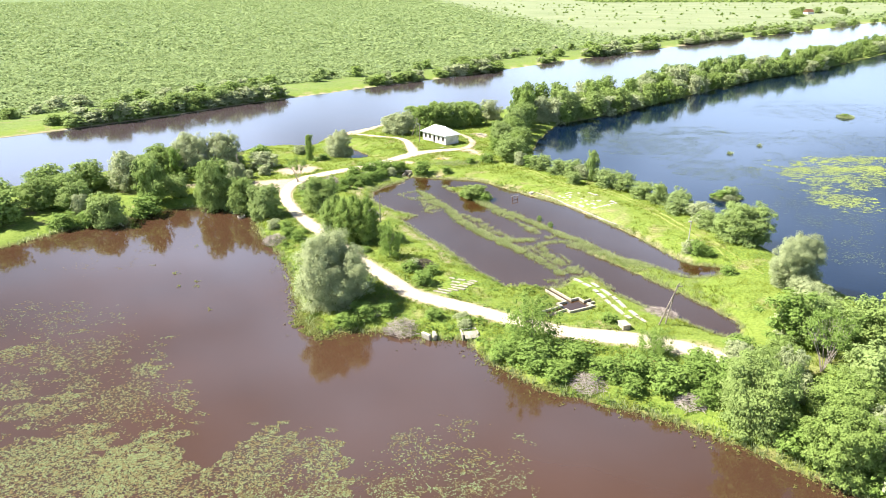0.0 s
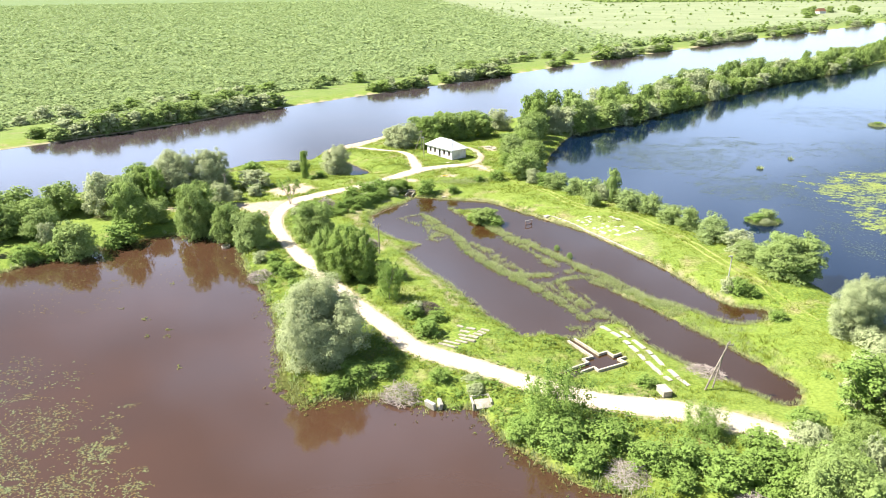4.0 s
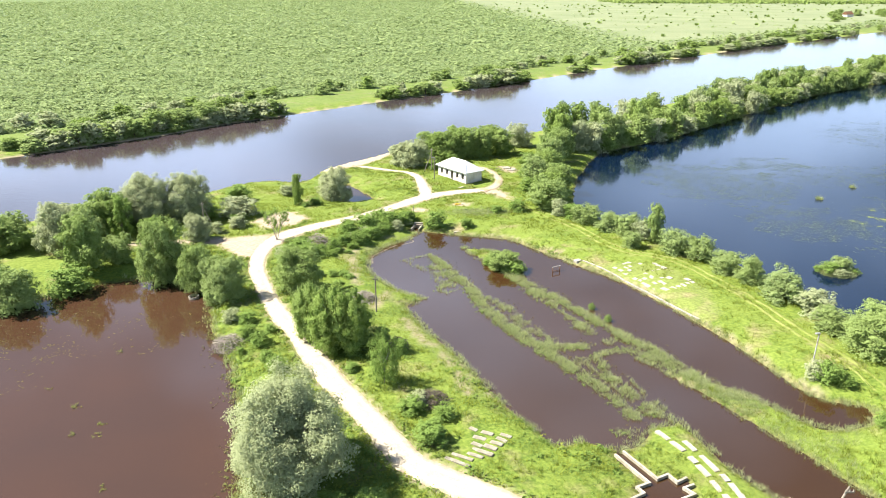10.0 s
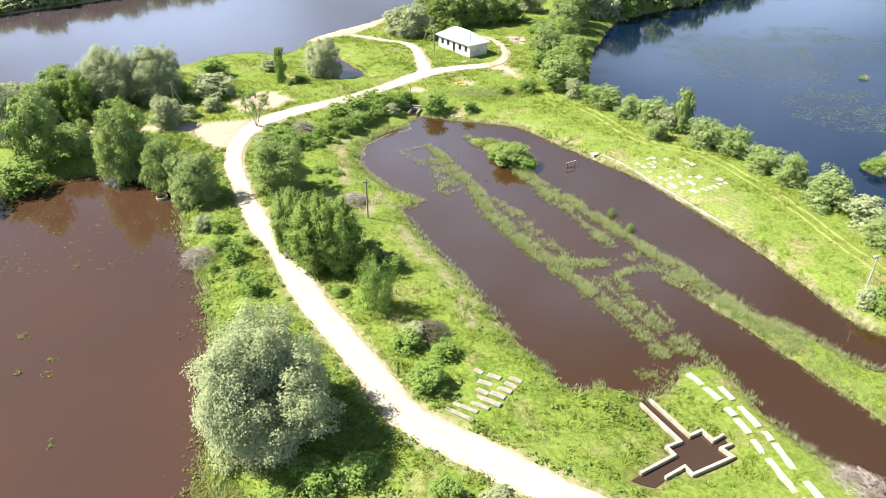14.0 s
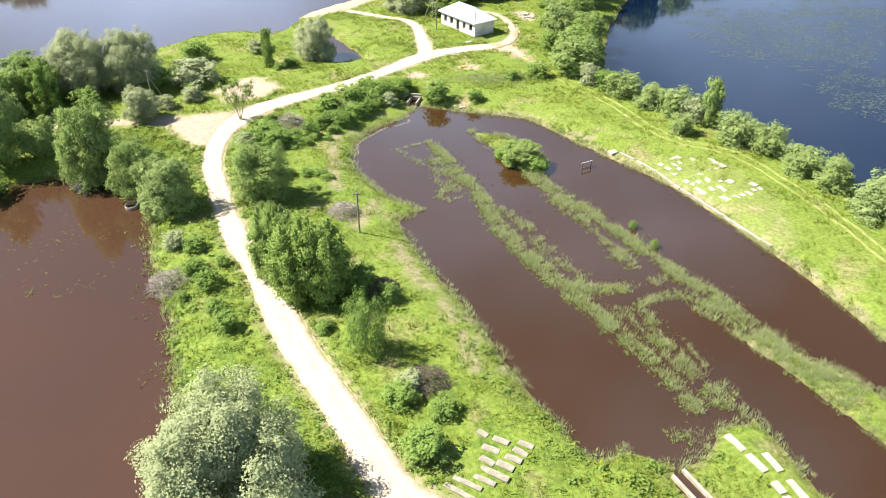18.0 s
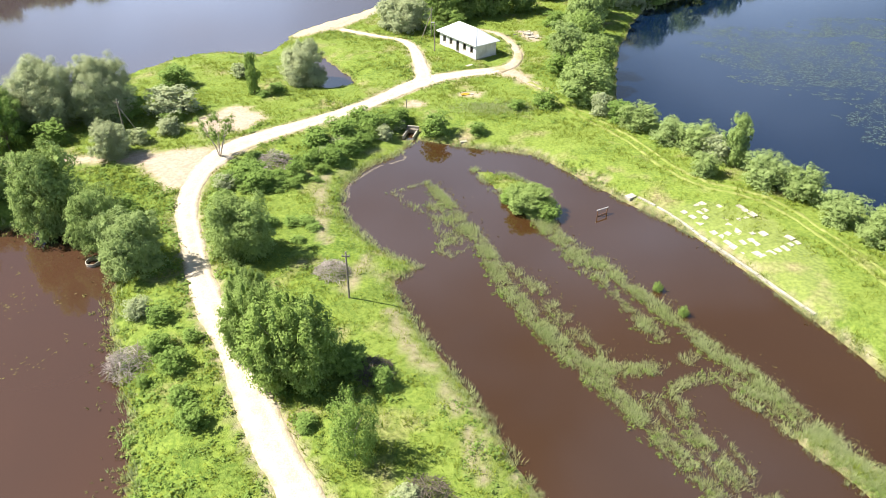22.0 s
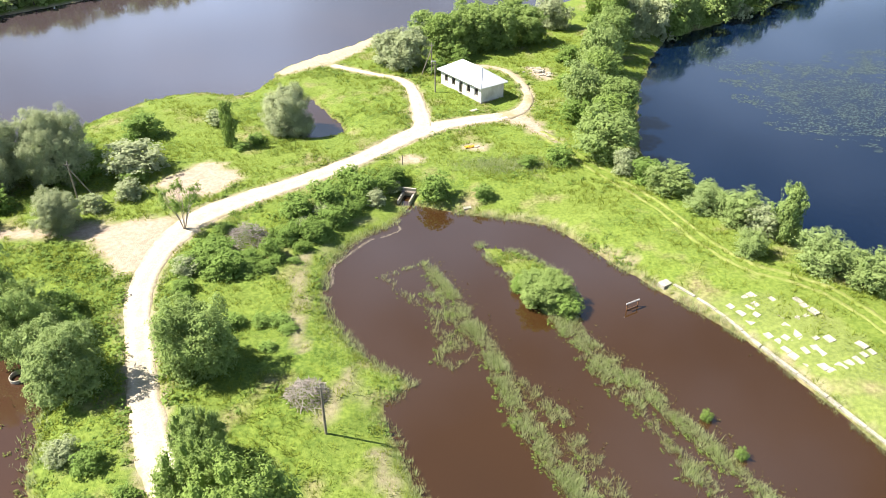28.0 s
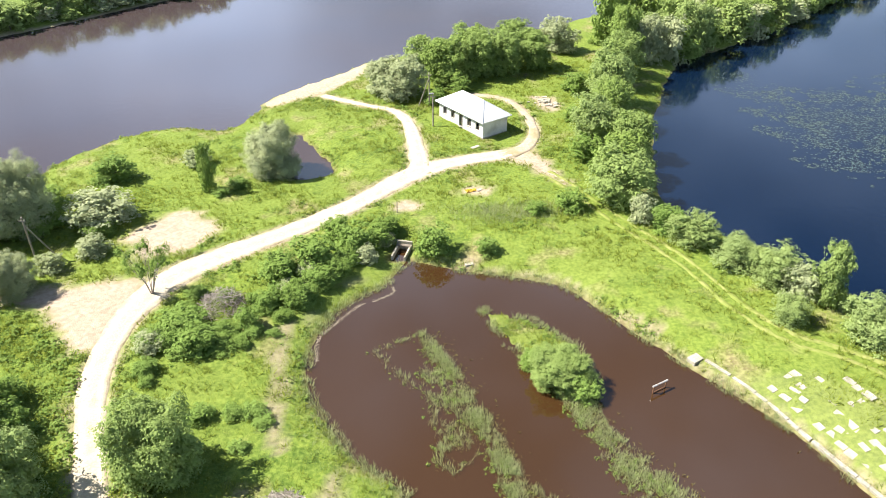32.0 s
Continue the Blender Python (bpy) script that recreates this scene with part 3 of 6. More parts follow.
# ---- water ----
def water_sheet(name, distance, material, label):
    mx, my = np.meshgrid((GX[1:] + GX[:-1]) / 2, (GY[1:] + GY[:-1]) / 2)
    keep = (distance(mx, my) < 3.2 + 0.9 * (np.maximum(*np.meshgrid(np.diff(GX), np.diff(GY))) - 1)).ravel()
    faces = QUADS[keep]
    used, faces = np.unique(faces, return_inverse=True)
    verts = np.stack([XX.ravel()[used], YY.ravel()[used], np.zeros(len(used))], -1)
    return whole(name, mesh_np(name, verts, faces.reshape(-1, 4), True), material, label, "water", "structure")


water_sheet("bay_water", lambda x, y: area(x, y, BAY), M_BAY, "still reddish brown water of a flooded bay")
water_sheet("pond_water", pond_area, M_POND, "still dark brown pond water between reed strips")
water_sheet("small_pond_water", lambda x, y: area(x, y, SMALL_POND), M_POND, "small dark pool behind a willow")
water_sheet("river_water", lambda x, y: area(x, y, RIVER), M_RIVER, "wide slow river reflecting the sky")
water_sheet("lake_water", lambda x, y: area(x, y, LAKE), M_LAKE, "dark blue lake water with floating weed")


# ---- roads ----
def ribbon(name, line, material, label, rise=0.05, wobble=0.25):
    way = np.gradient(line[:, :2], axis=0)
    way /= np.linalg.norm(way, axis=1)[:, None] + 1e-9
    side = np.stack([-way[:, 1], way[:, 0]], -1)
    across = np.array([-1.12, -1.0, -0.6, -0.25, 0.25, 0.6, 1.0, 1.12])
    verts = []
    for u in across:
        w = line[:, 2] * u + wobble * np.sign(u) * (abs(u) > 0.9) * wavy(line[:, 0] * 1.0 + 40 * np.sign(u), line[:, 1], 3.1, 9)
        p = line[:, :2] + side * w[:, None]
        z = ground_height(line[:, 0], line[:, 1])[0]
        rut = {1.12: -0.22, 1.0: 0.0, 0.6: -0.05, 0.25: 0.02}[abs(u)]
        verts.append(np.column_stack([p, z + rise + rut]))
    verts = np.stack(verts, 1)
    n, k = verts.shape[:2]
    idx = np.arange(n * k).reshape(n, k)
    faces = np.stack([idx[:-1, :-1], idx[:-1, 1:], idx[1:, 1:], idx[1:, :-1]], -1).reshape(-1, 4)
    me = mesh_np(name, verts.reshape(-1, 3), faces[:, ::-1], True)
    unworn = np.array([{1.12: 1.0, 1.0: 0.9, 0.6: 0.0, 0.25: 0.35}[abs(u)] for u in across], np.float32)
    me.attributes.new("unworn", "FLOAT", "POINT").data.foreach_set("value", np.tile(unworn, n))
    return whole(name, me, material, label, "road", "structure")


for i, line in enumerate(ROADS):
    ribbon("road", line, M_DIRT if i == 1 else M_ROAD, "trodden dirt track round the white house" if i == 1 else "pale sandy gravel road with worn edges", 0.05 + 0.006 * i)
for off in (-0.85, 0.85):
    w = np.gradient(TRACK, axis=0)
    w /= np.linalg.norm(w, axis=1)[:, None]
    rut_line = np.column_stack([TRACK[:, 0] - w[:, 1] * off, TRACK[:, 1] + w[:, 0] * off, 0.27 + 0.12 * wavy(TRACK[:, 0], TRACK[:, 1] + off, 9)])
    ribbon("wheel_track", rut_line, M_TRACK, "worn wheel rut through the grass", 0.10, 0.12)


# ---- trees and shrubs ----
def bunches(rng, lobes, each=7, size=0.4):
    """Small leafy bunches on the skin of larger lobes, more of them above."""
    lobes = np.repeat(np.array(lobes, float), each, 0)
    d = rng.normal(size=(len(lobes), 3)) + np.array([0, 0, 0.45])
    d /= np.linalg.norm(d, axis=1)[:, None]
    r = lobes[:, 3:] * size * rng.uniform(0.65, 1.35, (len(lobes), 1))
    return np.column_stack([lobes[:, :3] + d * lobes[:, 3:] * rng.uniform(0.7, 1.18, (len(lobes), 1)), r])


def leaf_cloud(rng, lobes, count, size, up=0.75, inner=0.6, aspect=1.4, solid=None):
    """Leaf blades round the skin of ellipsoid lobes (x, y, z, rx, ry, rz), none inside the solid ones: vertices and triangles."""
    lobes = np.array(lobes, float)
    weight = lobes[:, 3] * lobes[:, 5]
    tries = int(count * (2.6 if solid is not None else 1))
    which = rng.choice(len(lobes), tries, p=weight / weight.sum())
    d = rng.normal(size=(tries, 3))
    d /= np.linalg.norm(d, axis=1)[:, None]
    d[:, 2] = np.where(rng.rand(tries) < 0.55, np.abs(d[:, 2]), d[:, 2])
    L = lobes[which]
    c = L[:, :3] + d * L[:, 3:] * rng.uniform(inner, 1.1, tries)[:, None]
    if solid is not None:
        free = np.ones(tries, bool)
        for o in np.asarray(solid, float):
            free &= (((c - o[:3]) / o[3:]) ** 2).sum(1) > 0.5 ** 2
        keep = np.flatnonzero(free)[:count]
        c, d, count = c[keep], d[keep], len(keep)
    out = c - lobes[:, :3].mean(0) * np.array([1, 1, 0.8])
    out /= np.linalg.norm(out, axis=1)[:, None] + 1e-6
    n = d * 0.7 + out * 0.35 + rng.normal(scale=0.4, size=(count, 3)) + np.array([0, 0, up])
    n /= np.linalg.norm(n, axis=1)[:, None]
    a = np.cross(n, rng.normal(size=(count, 3)))
    a /= np.linalg.norm(a, axis=1)[:, None]
    b = np.cross(n, a)
    a, b = a / np.array([1, 1, aspect]), b / np.array([1, 1, aspect])
    s = (size * rng.uniform(0.6, 1.4, count))[:, None]
    v = np.stack([c - a * s, c + a * s * 0.6 - b * s * 0.65, c + a * s * 0.6 + b * s * 0.65], 1).reshape(-1, 3)
    return v, np.arange(count * 3).reshape(-1, 3)


def crown_mesh(name, rng, lobes, count, size, material, core=0.40, each=0, bunch=0.4, fine=1, **k):
    if each:
        v, f = leaf_cloud(rng, bunches(rng, lobes, each, bunch), int(count * 0.68), size, solid=lobes, **k)
        v2, f2 = leaf_cloud(rng, lobes, int(count * 0.32), size, solid=lobes, **{**k, "inner": 0.7})
        v, f = np.concatenate([v, v2]), np.concatenate([f, f2 + len(v)])
    else:
        v, f = leaf_cloud(rng, lobes, count, size, **k)
    # the dense inside of the crown
    bm = bmesh.new()
    for x, y, z, rx, ry, rz in lobes:
        bmesh.ops.create_icosphere(bm, subdivisions=fine, radius=1, matrix=Matrix.Translation((x * 0.95, y * 0.95, z)) @ Matrix.Diagonal((rx * core, ry * core, rz * core, 1)))
    cv = np.array([p.co[:] for p in bm.verts])
    cv += rng.normal(scale=0.02, size=cv.shape)
    cf = np.array([[q.index for q in face.verts] for face in bm.faces])
    bm.free()
    wide, high = np.percentile(np.hypot(v[:, 0], v[:, 1]), 97), np.percentile(v[:, 2], 99.7)
    v = np.concatenate([v, cv]) / np.array([wide, wide, high])
    me = mesh_np(name, v, np.concatenate([f, cf + len(f) * 3]))
    me.materials.append(material)
    return me


def round_lobes(rng, n, spread=0.62, low=0.35, top=1.0, lobe=0.42):
    """Lobes of a crown of about unit radius and height: most on its skin, some inside."""
    out, middle, half = [], low + (top - low) * 0.46, (top - low) * 0.68
    for i in range(n):
        a, h = i * 2.4 + rng.uniform(-0.5, 0.5), low + (top - low) * (i + 0.5) / n
        wide = spread * math.sqrt(max(0.03, 1 - ((h - middle) / half) ** 2))
        r = lobe * rng.uniform(0.7, 1.25)
        d = wide * (rng.uniform(0.75, 1.08) if rng.rand() < 0.62 else rng.uniform(0, 0.6))
        out.append((math.cos(a) * d, math.sin(a) * d, h - r * 0.2, r, r, r * rng.uniform(0.42, 0.6)))
    for k in range(5):
        out.append((*rng.normal(scale=0.08, size=2), low + (top - low) * (0.3 + 0.14 * k), spread * 0.45, spread * 0.45, 0.15))
    return out


def trunk_mesh(name, rng, limbs, height, thick, spread, material):
    bm = bmesh.new()
    tube(bm, [(0, 0, -0.06), (0.02, 0.01, height * 0.3), (0.03, -0.02, height * 0.62)], [thick, thick * 0.8, thick * 0.45], 7)
    for i in range(limbs):
        a, z = 2 * math.pi * i / limbs + rng.uniform(-0.4, 0.4), height * rng.uniform(0.15, 0.5)
        e = Vector((math.cos(a) * spread * rng.uniform(0.6, 1), math.sin(a) * spread * rng.uniform(0.6, 1), height * rng.uniform(0.65, 1)))
        m = Vector((e.x * 0.45, e.y * 0.45, (z + e.z) / 2 - 0.03))
        tube(bm, [(0, 0, z), m, e], [thick * 0.55, thick * 0.35, thick * 0.1], 5)
    me = bpy.data.meshes.new(name)
    bm.to_mesh(me)
    bm.free()
    me.materials.append(material)
    return me


KINDS = {}


def kind(name, variants, label, category, make):
    """make(rng) gives the trunk and crown meshes of a plant one metre high and one in radius."""
    KINDS[name] = ([make(np.random.RandomState(sum(map(ord, name)) + 17 * i)) for i in range(variants)], label, category)


kind("willow", 2, "large round willow with silvery grey-green leaves", "tree", lambda r: (
    trunk_mesh("trunk", r, 6, 0.8, 0.055, 0.6, M_BARK), crown_mesh("crown", r, round_lobes(r, 50, 0.72, 0.05, 0.96, 0.33), 100000, 0.0168, M_WILLOW, each=12, bunch=0.38, inner=0.3, fine=2)))
kind("leafy", 3, "broad leafy green tree with an uneven crown", "tree", lambda r: (
    trunk_mesh("trunk", r, 5, 0.8, 0.04, 0.55, M_BARK), crown_mesh("crown", r, round_lobes(r, 46, 0.72, 0.08, 0.98, 0.29), 9500, 0.040, M_LEAF, each=10, bunch=0.36, inner=0.35)))
kind("near_leafy", 2, "broad leafy green tree beside the sandy road", "tree", lambda r: (
    trunk_mesh("trunk", r, 6, 0.8, 0.03, 0.55, M_BARK), crown_mesh("crown", r, round_lobes(r, 60, 0.74, 0.06, 0.98, 0.27), 32000, 0.025, M_LEAF, each=12, bunch=0.33, inner=0.4, fine=2)))
kind("tall", 2, "tall slender green tree with dense leaves", "tree", lambda r: (
    trunk_mesh("trunk", r, 6, 0.9, 0.04, 0.4, M_BARK), crown_mesh("crown", r, round_lobes(r, 46, 0.62, 0.08, 1.0, 0.24), 9500, 0.040, M_LEAF, each=8, bunch=0.45, inner=0.35)))
kind("silver", 2, "round silvery willow tree with grey leaves", "tree", lambda r: (
    trunk_mesh("trunk", r, 5, 0.75, 0.045, 0.55, M_BARK), crown_mesh("crown", r, round_lobes(r, 44, 0.72, 0.08, 0.98, 0.29), 10500, 0.037, M_WILLOW, each=10, bunch=0.35, inner=0.35)))
kind("slim", 1, "young green tree with a thin crown", "tree", lambda r: (
    trunk_mesh("trunk", r, 8, 0.95, 0.03, 0.6, M_BARK), crown_mesh("crown", r, round_lobes(r, 44, 0.66, 0.18, 1.0, 0.17), 7000, 0.034, M_SHRUB, inner=0.2, core=0.3)))
kind("shrub", 3, "low bushy green shrub", "shrub", lambda r: (
    trunk_mesh("stem", r, 6, 0.7, 0.03, 0.6, M_BARK), crown_mesh("crown", r, round_lobes(r, 26, 0.66, 0.06, 0.96, 0.36), 3500, 0.056, M_SHRUB, each=9, bunch=0.34, inner=0.35)))
kind("grey_shrub", 2, "low grey-green willow shrub", "shrub", lambda r: (
    trunk_mesh("stem", r, 6, 0.7, 0.03, 0.6, M_BARK), crown_mesh("crown", r, round_lobes(r, 26, 0.66, 0.06, 0.96, 0.36), 3500, 0.056, M_WILLOW, each=9, bunch=0.34, inner=0.35)))
kind("lake_bush", 3, "dense rounded grey-green shrub on the lake shore", "shrub", lambda r: (
    trunk_mesh("stem", r, 6, 0.7, 0.03, 0.6, M_BARK), crown_mesh("crown", r, round_lobes(r, 30, 0.66, 0.05, 0.97, 0.34), 9500, 0.034, M_SAGE, each=10, bunch=0.32, inner=0.35)))
kind("far_tree", 3, "leafy tree on the wooded spit", "tree", lambda r: (
    trunk_mesh("trunk", r, 4, 0.7, 0.04, 0.5, M_BARK), crown_mesh("crown", r, round_lobes(r, 26, 0.68, 0.06, 0.97, 0.33), 2600, 0.068, M_LEAF, each=6, bunch=0.45, inner=0.6)))
kind("far_silver", 2, "grey willow tree on the wooded spit", "tree", lambda r: (
    trunk_mesh("trunk", r, 4, 0.7, 0.04, 0.5, M_BARK), crown_mesh("crown", r, round_lobes(r, 26, 0.68, 0.06, 0.97, 0.33), 2600, 0.068, M_WILLOW, each=6, bunch=0.45, inner=0.6)))
kind("far_grey", 2, "grey-green willow shrub on the far river bank", "shrub", lambda r: (
    trunk_mesh("stem", r, 4, 0.6, 0.04, 0.5, M_BARK), crown_mesh("crown", r, round_lobes(r, 18, 0.70, 0.08, 0.95, 0.32), 900, 0.112, M_WILLOW, each=4, bunch=0.45, inner=0.6)))
kind("far_shrub", 2, "dense shrub on the far river bank", "shrub", lambda r: (
    trunk_mesh("stem", r, 4, 0.6, 0.04, 0.5, M_BARK), crown_mesh("crown", r, round_lobes(r, 18, 0.70, 0.08, 0.95, 0.32), 900, 0.112, M_LEAF, each=4, bunch=0.45, inner=0.6)))


def leader_lobes(r, n, spread):
    """Narrow upright lobes, one round each leading shoot."""
    out = []
    for i in range(n):
        a, d = i * 2.4 + r.uniform(-0.4, 0.4), spread * math.sqrt((i + 0.5) / n)
        top = (1.0 - 0.38 * (d / spread) ** 2) * r.uniform(0.84, 1.0)
        for k in range(4):
            u = (k + 0.5) / 4
            w = 0.23 * (1.25 - 0.75 * u) * r.uniform(0.8, 1.2)
            out.append((math.cos(a) * d * (0.8 + 0.3 * u), math.sin(a) * d * (0.8 + 0.3 * u), top * (0.12 + 0.86 * u), w, w, top * 0.15))
    return out


kind("aspen", 2, "thicket of young aspens with upright feathery tops", "tree", lambda r: (
    trunk_mesh("trunk", r, 9, 0.85, 0.018, 0.7, M_TWIG), crown_mesh("crown", r, leader_lobes(r, 26, 0.80) + round_lobes(r, 44, 0.74, 0.05, 0.72, 0.2), 32000, 0.0215, M_LEAF, core=0.5, inner=0.35)))
kind("sapling", 1, "slender young aspen with light feathery leaves", "tree", lambda r: (
    trunk_mesh("trunk", r, 8, 0.9, 0.03, 0.6, M_TWIG), crown_mesh("crown", r, leader_lobes(r, 12, 0.7) + round_lobes(r, 22, 0.68, 0.12, 0.75, 0.2), 9000, 0.021, M_SHRUB, core=0.12, inner=0.3)))


def sparse_tree(name, r):
    """Several thin stems from one root, forked again and again."""
    bm = bmesh.new()
    tips = []
    for i in range(9):
        a, lean = i * 2.4, r.uniform(0.15, 0.75)
        fork = Vector((math.cos(a) * lean * 0.6, math.sin(a) * lean * 0.6, r.uniform(0.35, 0.5)))
        tube(bm, [(0, 0, -0.05), fork * 0.5 + Vector((0.02, 0.01, 0.03)), fork], [0.017, 0.013, 0.010], 5)
        for _ in range(5):
            b = a + r.uniform(-1.2, 1.2)
            tip = fork + Vector((math.cos(b) * r.uniform(0.1, 0.5), math.sin(b) * r.uniform(0.1, 0.5), r.uniform(0.18, 0.5)))
            tube(bm, [fork, (fork + tip) / 2 + Vector((0, 0, -0.02)), tip], [0.008, 0.006, 0.003], 4)
            tips.append(tip)
    me = bpy.data.meshes.new(name)
    bm.to_mesh(me)
    bm.free()
    me.materials.append(M_TWIG)
    return me, crown_mesh("crown", r, [(*(t * r.uniform(0.8, 1.0)), 0.16, 0.16, 0.10) for t in tips], 4500, 0.022, M_SHRUB, inner=0.1, core=0.01)


kind("bare", 1, "thin half-bare tree with sparse leaves", "tree", lambda r: sparse_tree("trunk", r))
PLANT_NAMES = {"willow": "willow_tree", "leafy": "leafy_tree", "near_leafy": "leafy_tree", "tall": "tall_tree", "silver": "silver_willow_tree", "slim": "young_tree", "shrub": "shrub", "lake_bush": "lake_shrub", "grey_shrub": "willow_shrub",
               "far_tree": "spit_tree", "far_silver": "spit_willow_tree", "far_grey": "bank_willow_shrub", "far_shrub": "bank_shrub", "aspen": "aspen_tree", "sapling": "young_aspen_tree", "bare": "bare_tree"}
plant_rng = np.random.RandomState(11)


def plant(what, x, y, height, radius, z=None, label="", group=""):
    (variants, words, category) = KINDS[what]
    trunk, crown = variants[plant_rng.randint(len(variants))]
    wide = radius
    t = thing(PLANT_NAMES[what], label or words, category, x, y, (spot(x, y) if z is None else z) - 0.05, plant_rng.uniform(0, 360), group or PLANT_NAMES[what] + " group", scale=(wide, wide, height))
    part(trunk.name.split(".")[0], trunk, None, t)
    part("crown", crown, None, t)
    return t


def plants(rows):
    for what, x, y, h, r in rows:
        plant(what, x, y, h, r)


# round the bay and the road
plants([("willow", -14.5, -89.6, 12.0, 6.9), ("aspen", -12.0, -59.6, 9.6, 4.6), ("aspen", -18.0, -50.0, 6.2, 2.4), ("aspen", -16.2, -56.0, 8.6, 3.3), ("near_leafy", -21.4, -37.6, 8.2, 4.1), ("sapling", -5.2, -70.2, 7.4, 2.4), ("shrub", -10.0, -66.6, 1.2, 1.2), ("grey_shrub", -0.6, -75.6, 1.7, 1.6),
        ("shrub", -3.2, -61.6, 2.2, 1.4), ("willow", -21.3, 24.2, 8.4, 4.7), ("tall", -29.6, 16.8, 7.8, 1.3), ("shrub", -25.6, 18.2, 1.6, 1.8), ("shrub", -27.6, 15.4, 1.2, 1.4), ("grey_shrub", -33.5, 26.0, 2.6, 2.4), ("bare", -30.2, -9.8, 7.0, 3.0), ("near_leafy", -33.9, -39.4, 7.8, 4.1), ("near_leafy", -39.9, -33.6, 8.6, 3.6),
        ("near_leafy", -47.2, -29.6, 12.4, 4.5)])
def plants_fuller(rows):
    for what, x, y, h, r in rows:
        plant(what, x, y, h, r * 1.16)
        for _ in range(1 if r > 3.4 else 0):
            a = plant_rng.uniform(0, 6.3)
            sx0, sy0 = x + math.cos(a) * r * 0.95, y + math.sin(a) * r * 0.95
            if float(water_distance(np.array([sx0]), np.array([sy0]))[0]) > 0.6 and float(road_distance(np.array([sx0]), np.array([sy0]))[0]) > 2.2:
                plant("shrub", sx0, sy0, h * plant_rng.uniform(0.25, 0.4), r * plant_rng.uniform(0.4, 0.6))


# the wooded bank between bay and river
plants_fuller([("willow", -61.9, 3.5, 11.0, 5.0), ("willow", -52.8, 5.4, 10.8, 4.5), ("near_leafy", -68.5, -2.0, 9.0, 4.6), ("grey_shrub", -42.4, 8.0, 4.8, 4.0), ("shrub", -45.3, 21.0, 4.0, 2.9), ("grey_shrub", -44.5, -4.2, 2.6, 1.7),
        ("grey_shrub", -40.5, -0.8, 2.8, 2.0), ("willow", -47.0, -9.4, 5.6, 2.7), ("leafy", -67.4, -16.6, 9.6, 3.6), ("slim", -63.0, -8.0, 9.6, 2.3), ("leafy", -70.4, -8, 7.8, 3.2), ("shrub", -50.6, 5.0, 3.0, 2.5), ("leafy", -83.0, -29.0, 8.2, 4.1),
        ("leafy", -69.2, -40.4, 8.0, 4.0), ("silver", -76.6, -37.0, 5.4, 1.8), ("silver", -73.2, -15.5, 10.4, 3.4), ("tall", -63.4, -26.5, 10.8, 3.2), ("shrub", -63.0, -34.0, 5.0, 3.6)])
plants_fuller([("leafy", -88, -31, 8.4, 4.2), ("leafy", -79, -33, 7.6, 3.6), ("far_tree", -92, -42, 8.2, 5), ("leafy", -83, -14, 7.6, 4.6), ("far_tree", -97, -34, 8.4, 5), ("far_tree", -104, -48, 8.6, 5), ("silver", -76, -6, 7.4, 4.2),
        ("far_tree", -112, -44, 8.6, 5.5), ("far_tree", -92, -18, 7.4, 4.6), ("shrub", -73.6, -41.0, 3.6, 2.8), ("shrub", -51.5, 12.5, 3.0, 2.4),
        ("shrub", -78, -43, 3.4, 2.6), ("shrub", -39.0, -28.5, 3.4, 2.2), ("shrub", -36.6, -31.8, 3.2, 2.0), ("shrub", -58.2, -3.8, 3.4, 2.6), ("leafy", -58.4, -22.5, 6.0, 3.0)])
# by the house
plants([("silver", -1.0, 55.4, 7.8, 5.2), ("silver", -4.8, 59, 6.4, 4.2), ("tall", 7.5, 63, 8.8, 4.6), ("tall", 13.4, 67, 9.2, 4.8), ("tall", 19.6, 69, 9.0, 4.4), ("tall", 26.2, 72, 8.2, 4.6), ("silver", 34, 84, 7.6, 4.6),
        ("leafy", 4, 70, 7.6, 5), ("shrub", 5.2, 51.5, 3.0, 2.4), ("leafy", 14, 78, 8, 5.4), ("leafy", 24, 84, 7.4, 5), ("shrub", 10, 58.5, 3.2, 2.6)])
# the wooded shore of the lake by the house
plants([("leafy", 31.2, 12.0, 7.8, 5.2), ("leafy", 33.8, 20, 7.0, 4.4), ("leafy", 31.4, 33.0, 8.0, 4.0), ("leafy", 36.6, 28, 7.4, 4.2), ("leafy", 36.0, 41, 8.4, 4.4), ("leafy", 38.4, 51, 10, 4.4), ("leafy", 41.4, 60, 9.5, 4.6),
        ("tall", 46.6, 75.0, 12.2, 3.8), ("silver", 52.4, 76.4, 9.8, 4.2), ("leafy", 64.8, 84.5, 11.6, 5.2), ("shrub", 35.6, 3.0, 3.6, 2.6), ("grey_shrub", 32.6, 5.4, 4.2, 2.0), ("shrub", 28.9, 26, 4, 2.6), ("shrub", 33, 57, 4, 3),
        ("leafy", 44.6, 68, 9, 4.6), ("shrub", 30, 42, 3.0, 2.0)])
# the shrub row along the lake
def plants_wide(rows):
    for what, x, y, h, r in rows:
        low = what in ("shrub", "grey_shrub") and h > 2
        plant("lake_bush" if low and what == "shrub" else what, x, y, h * (1.12 if low else 1), r * (1.22 if low else 1))


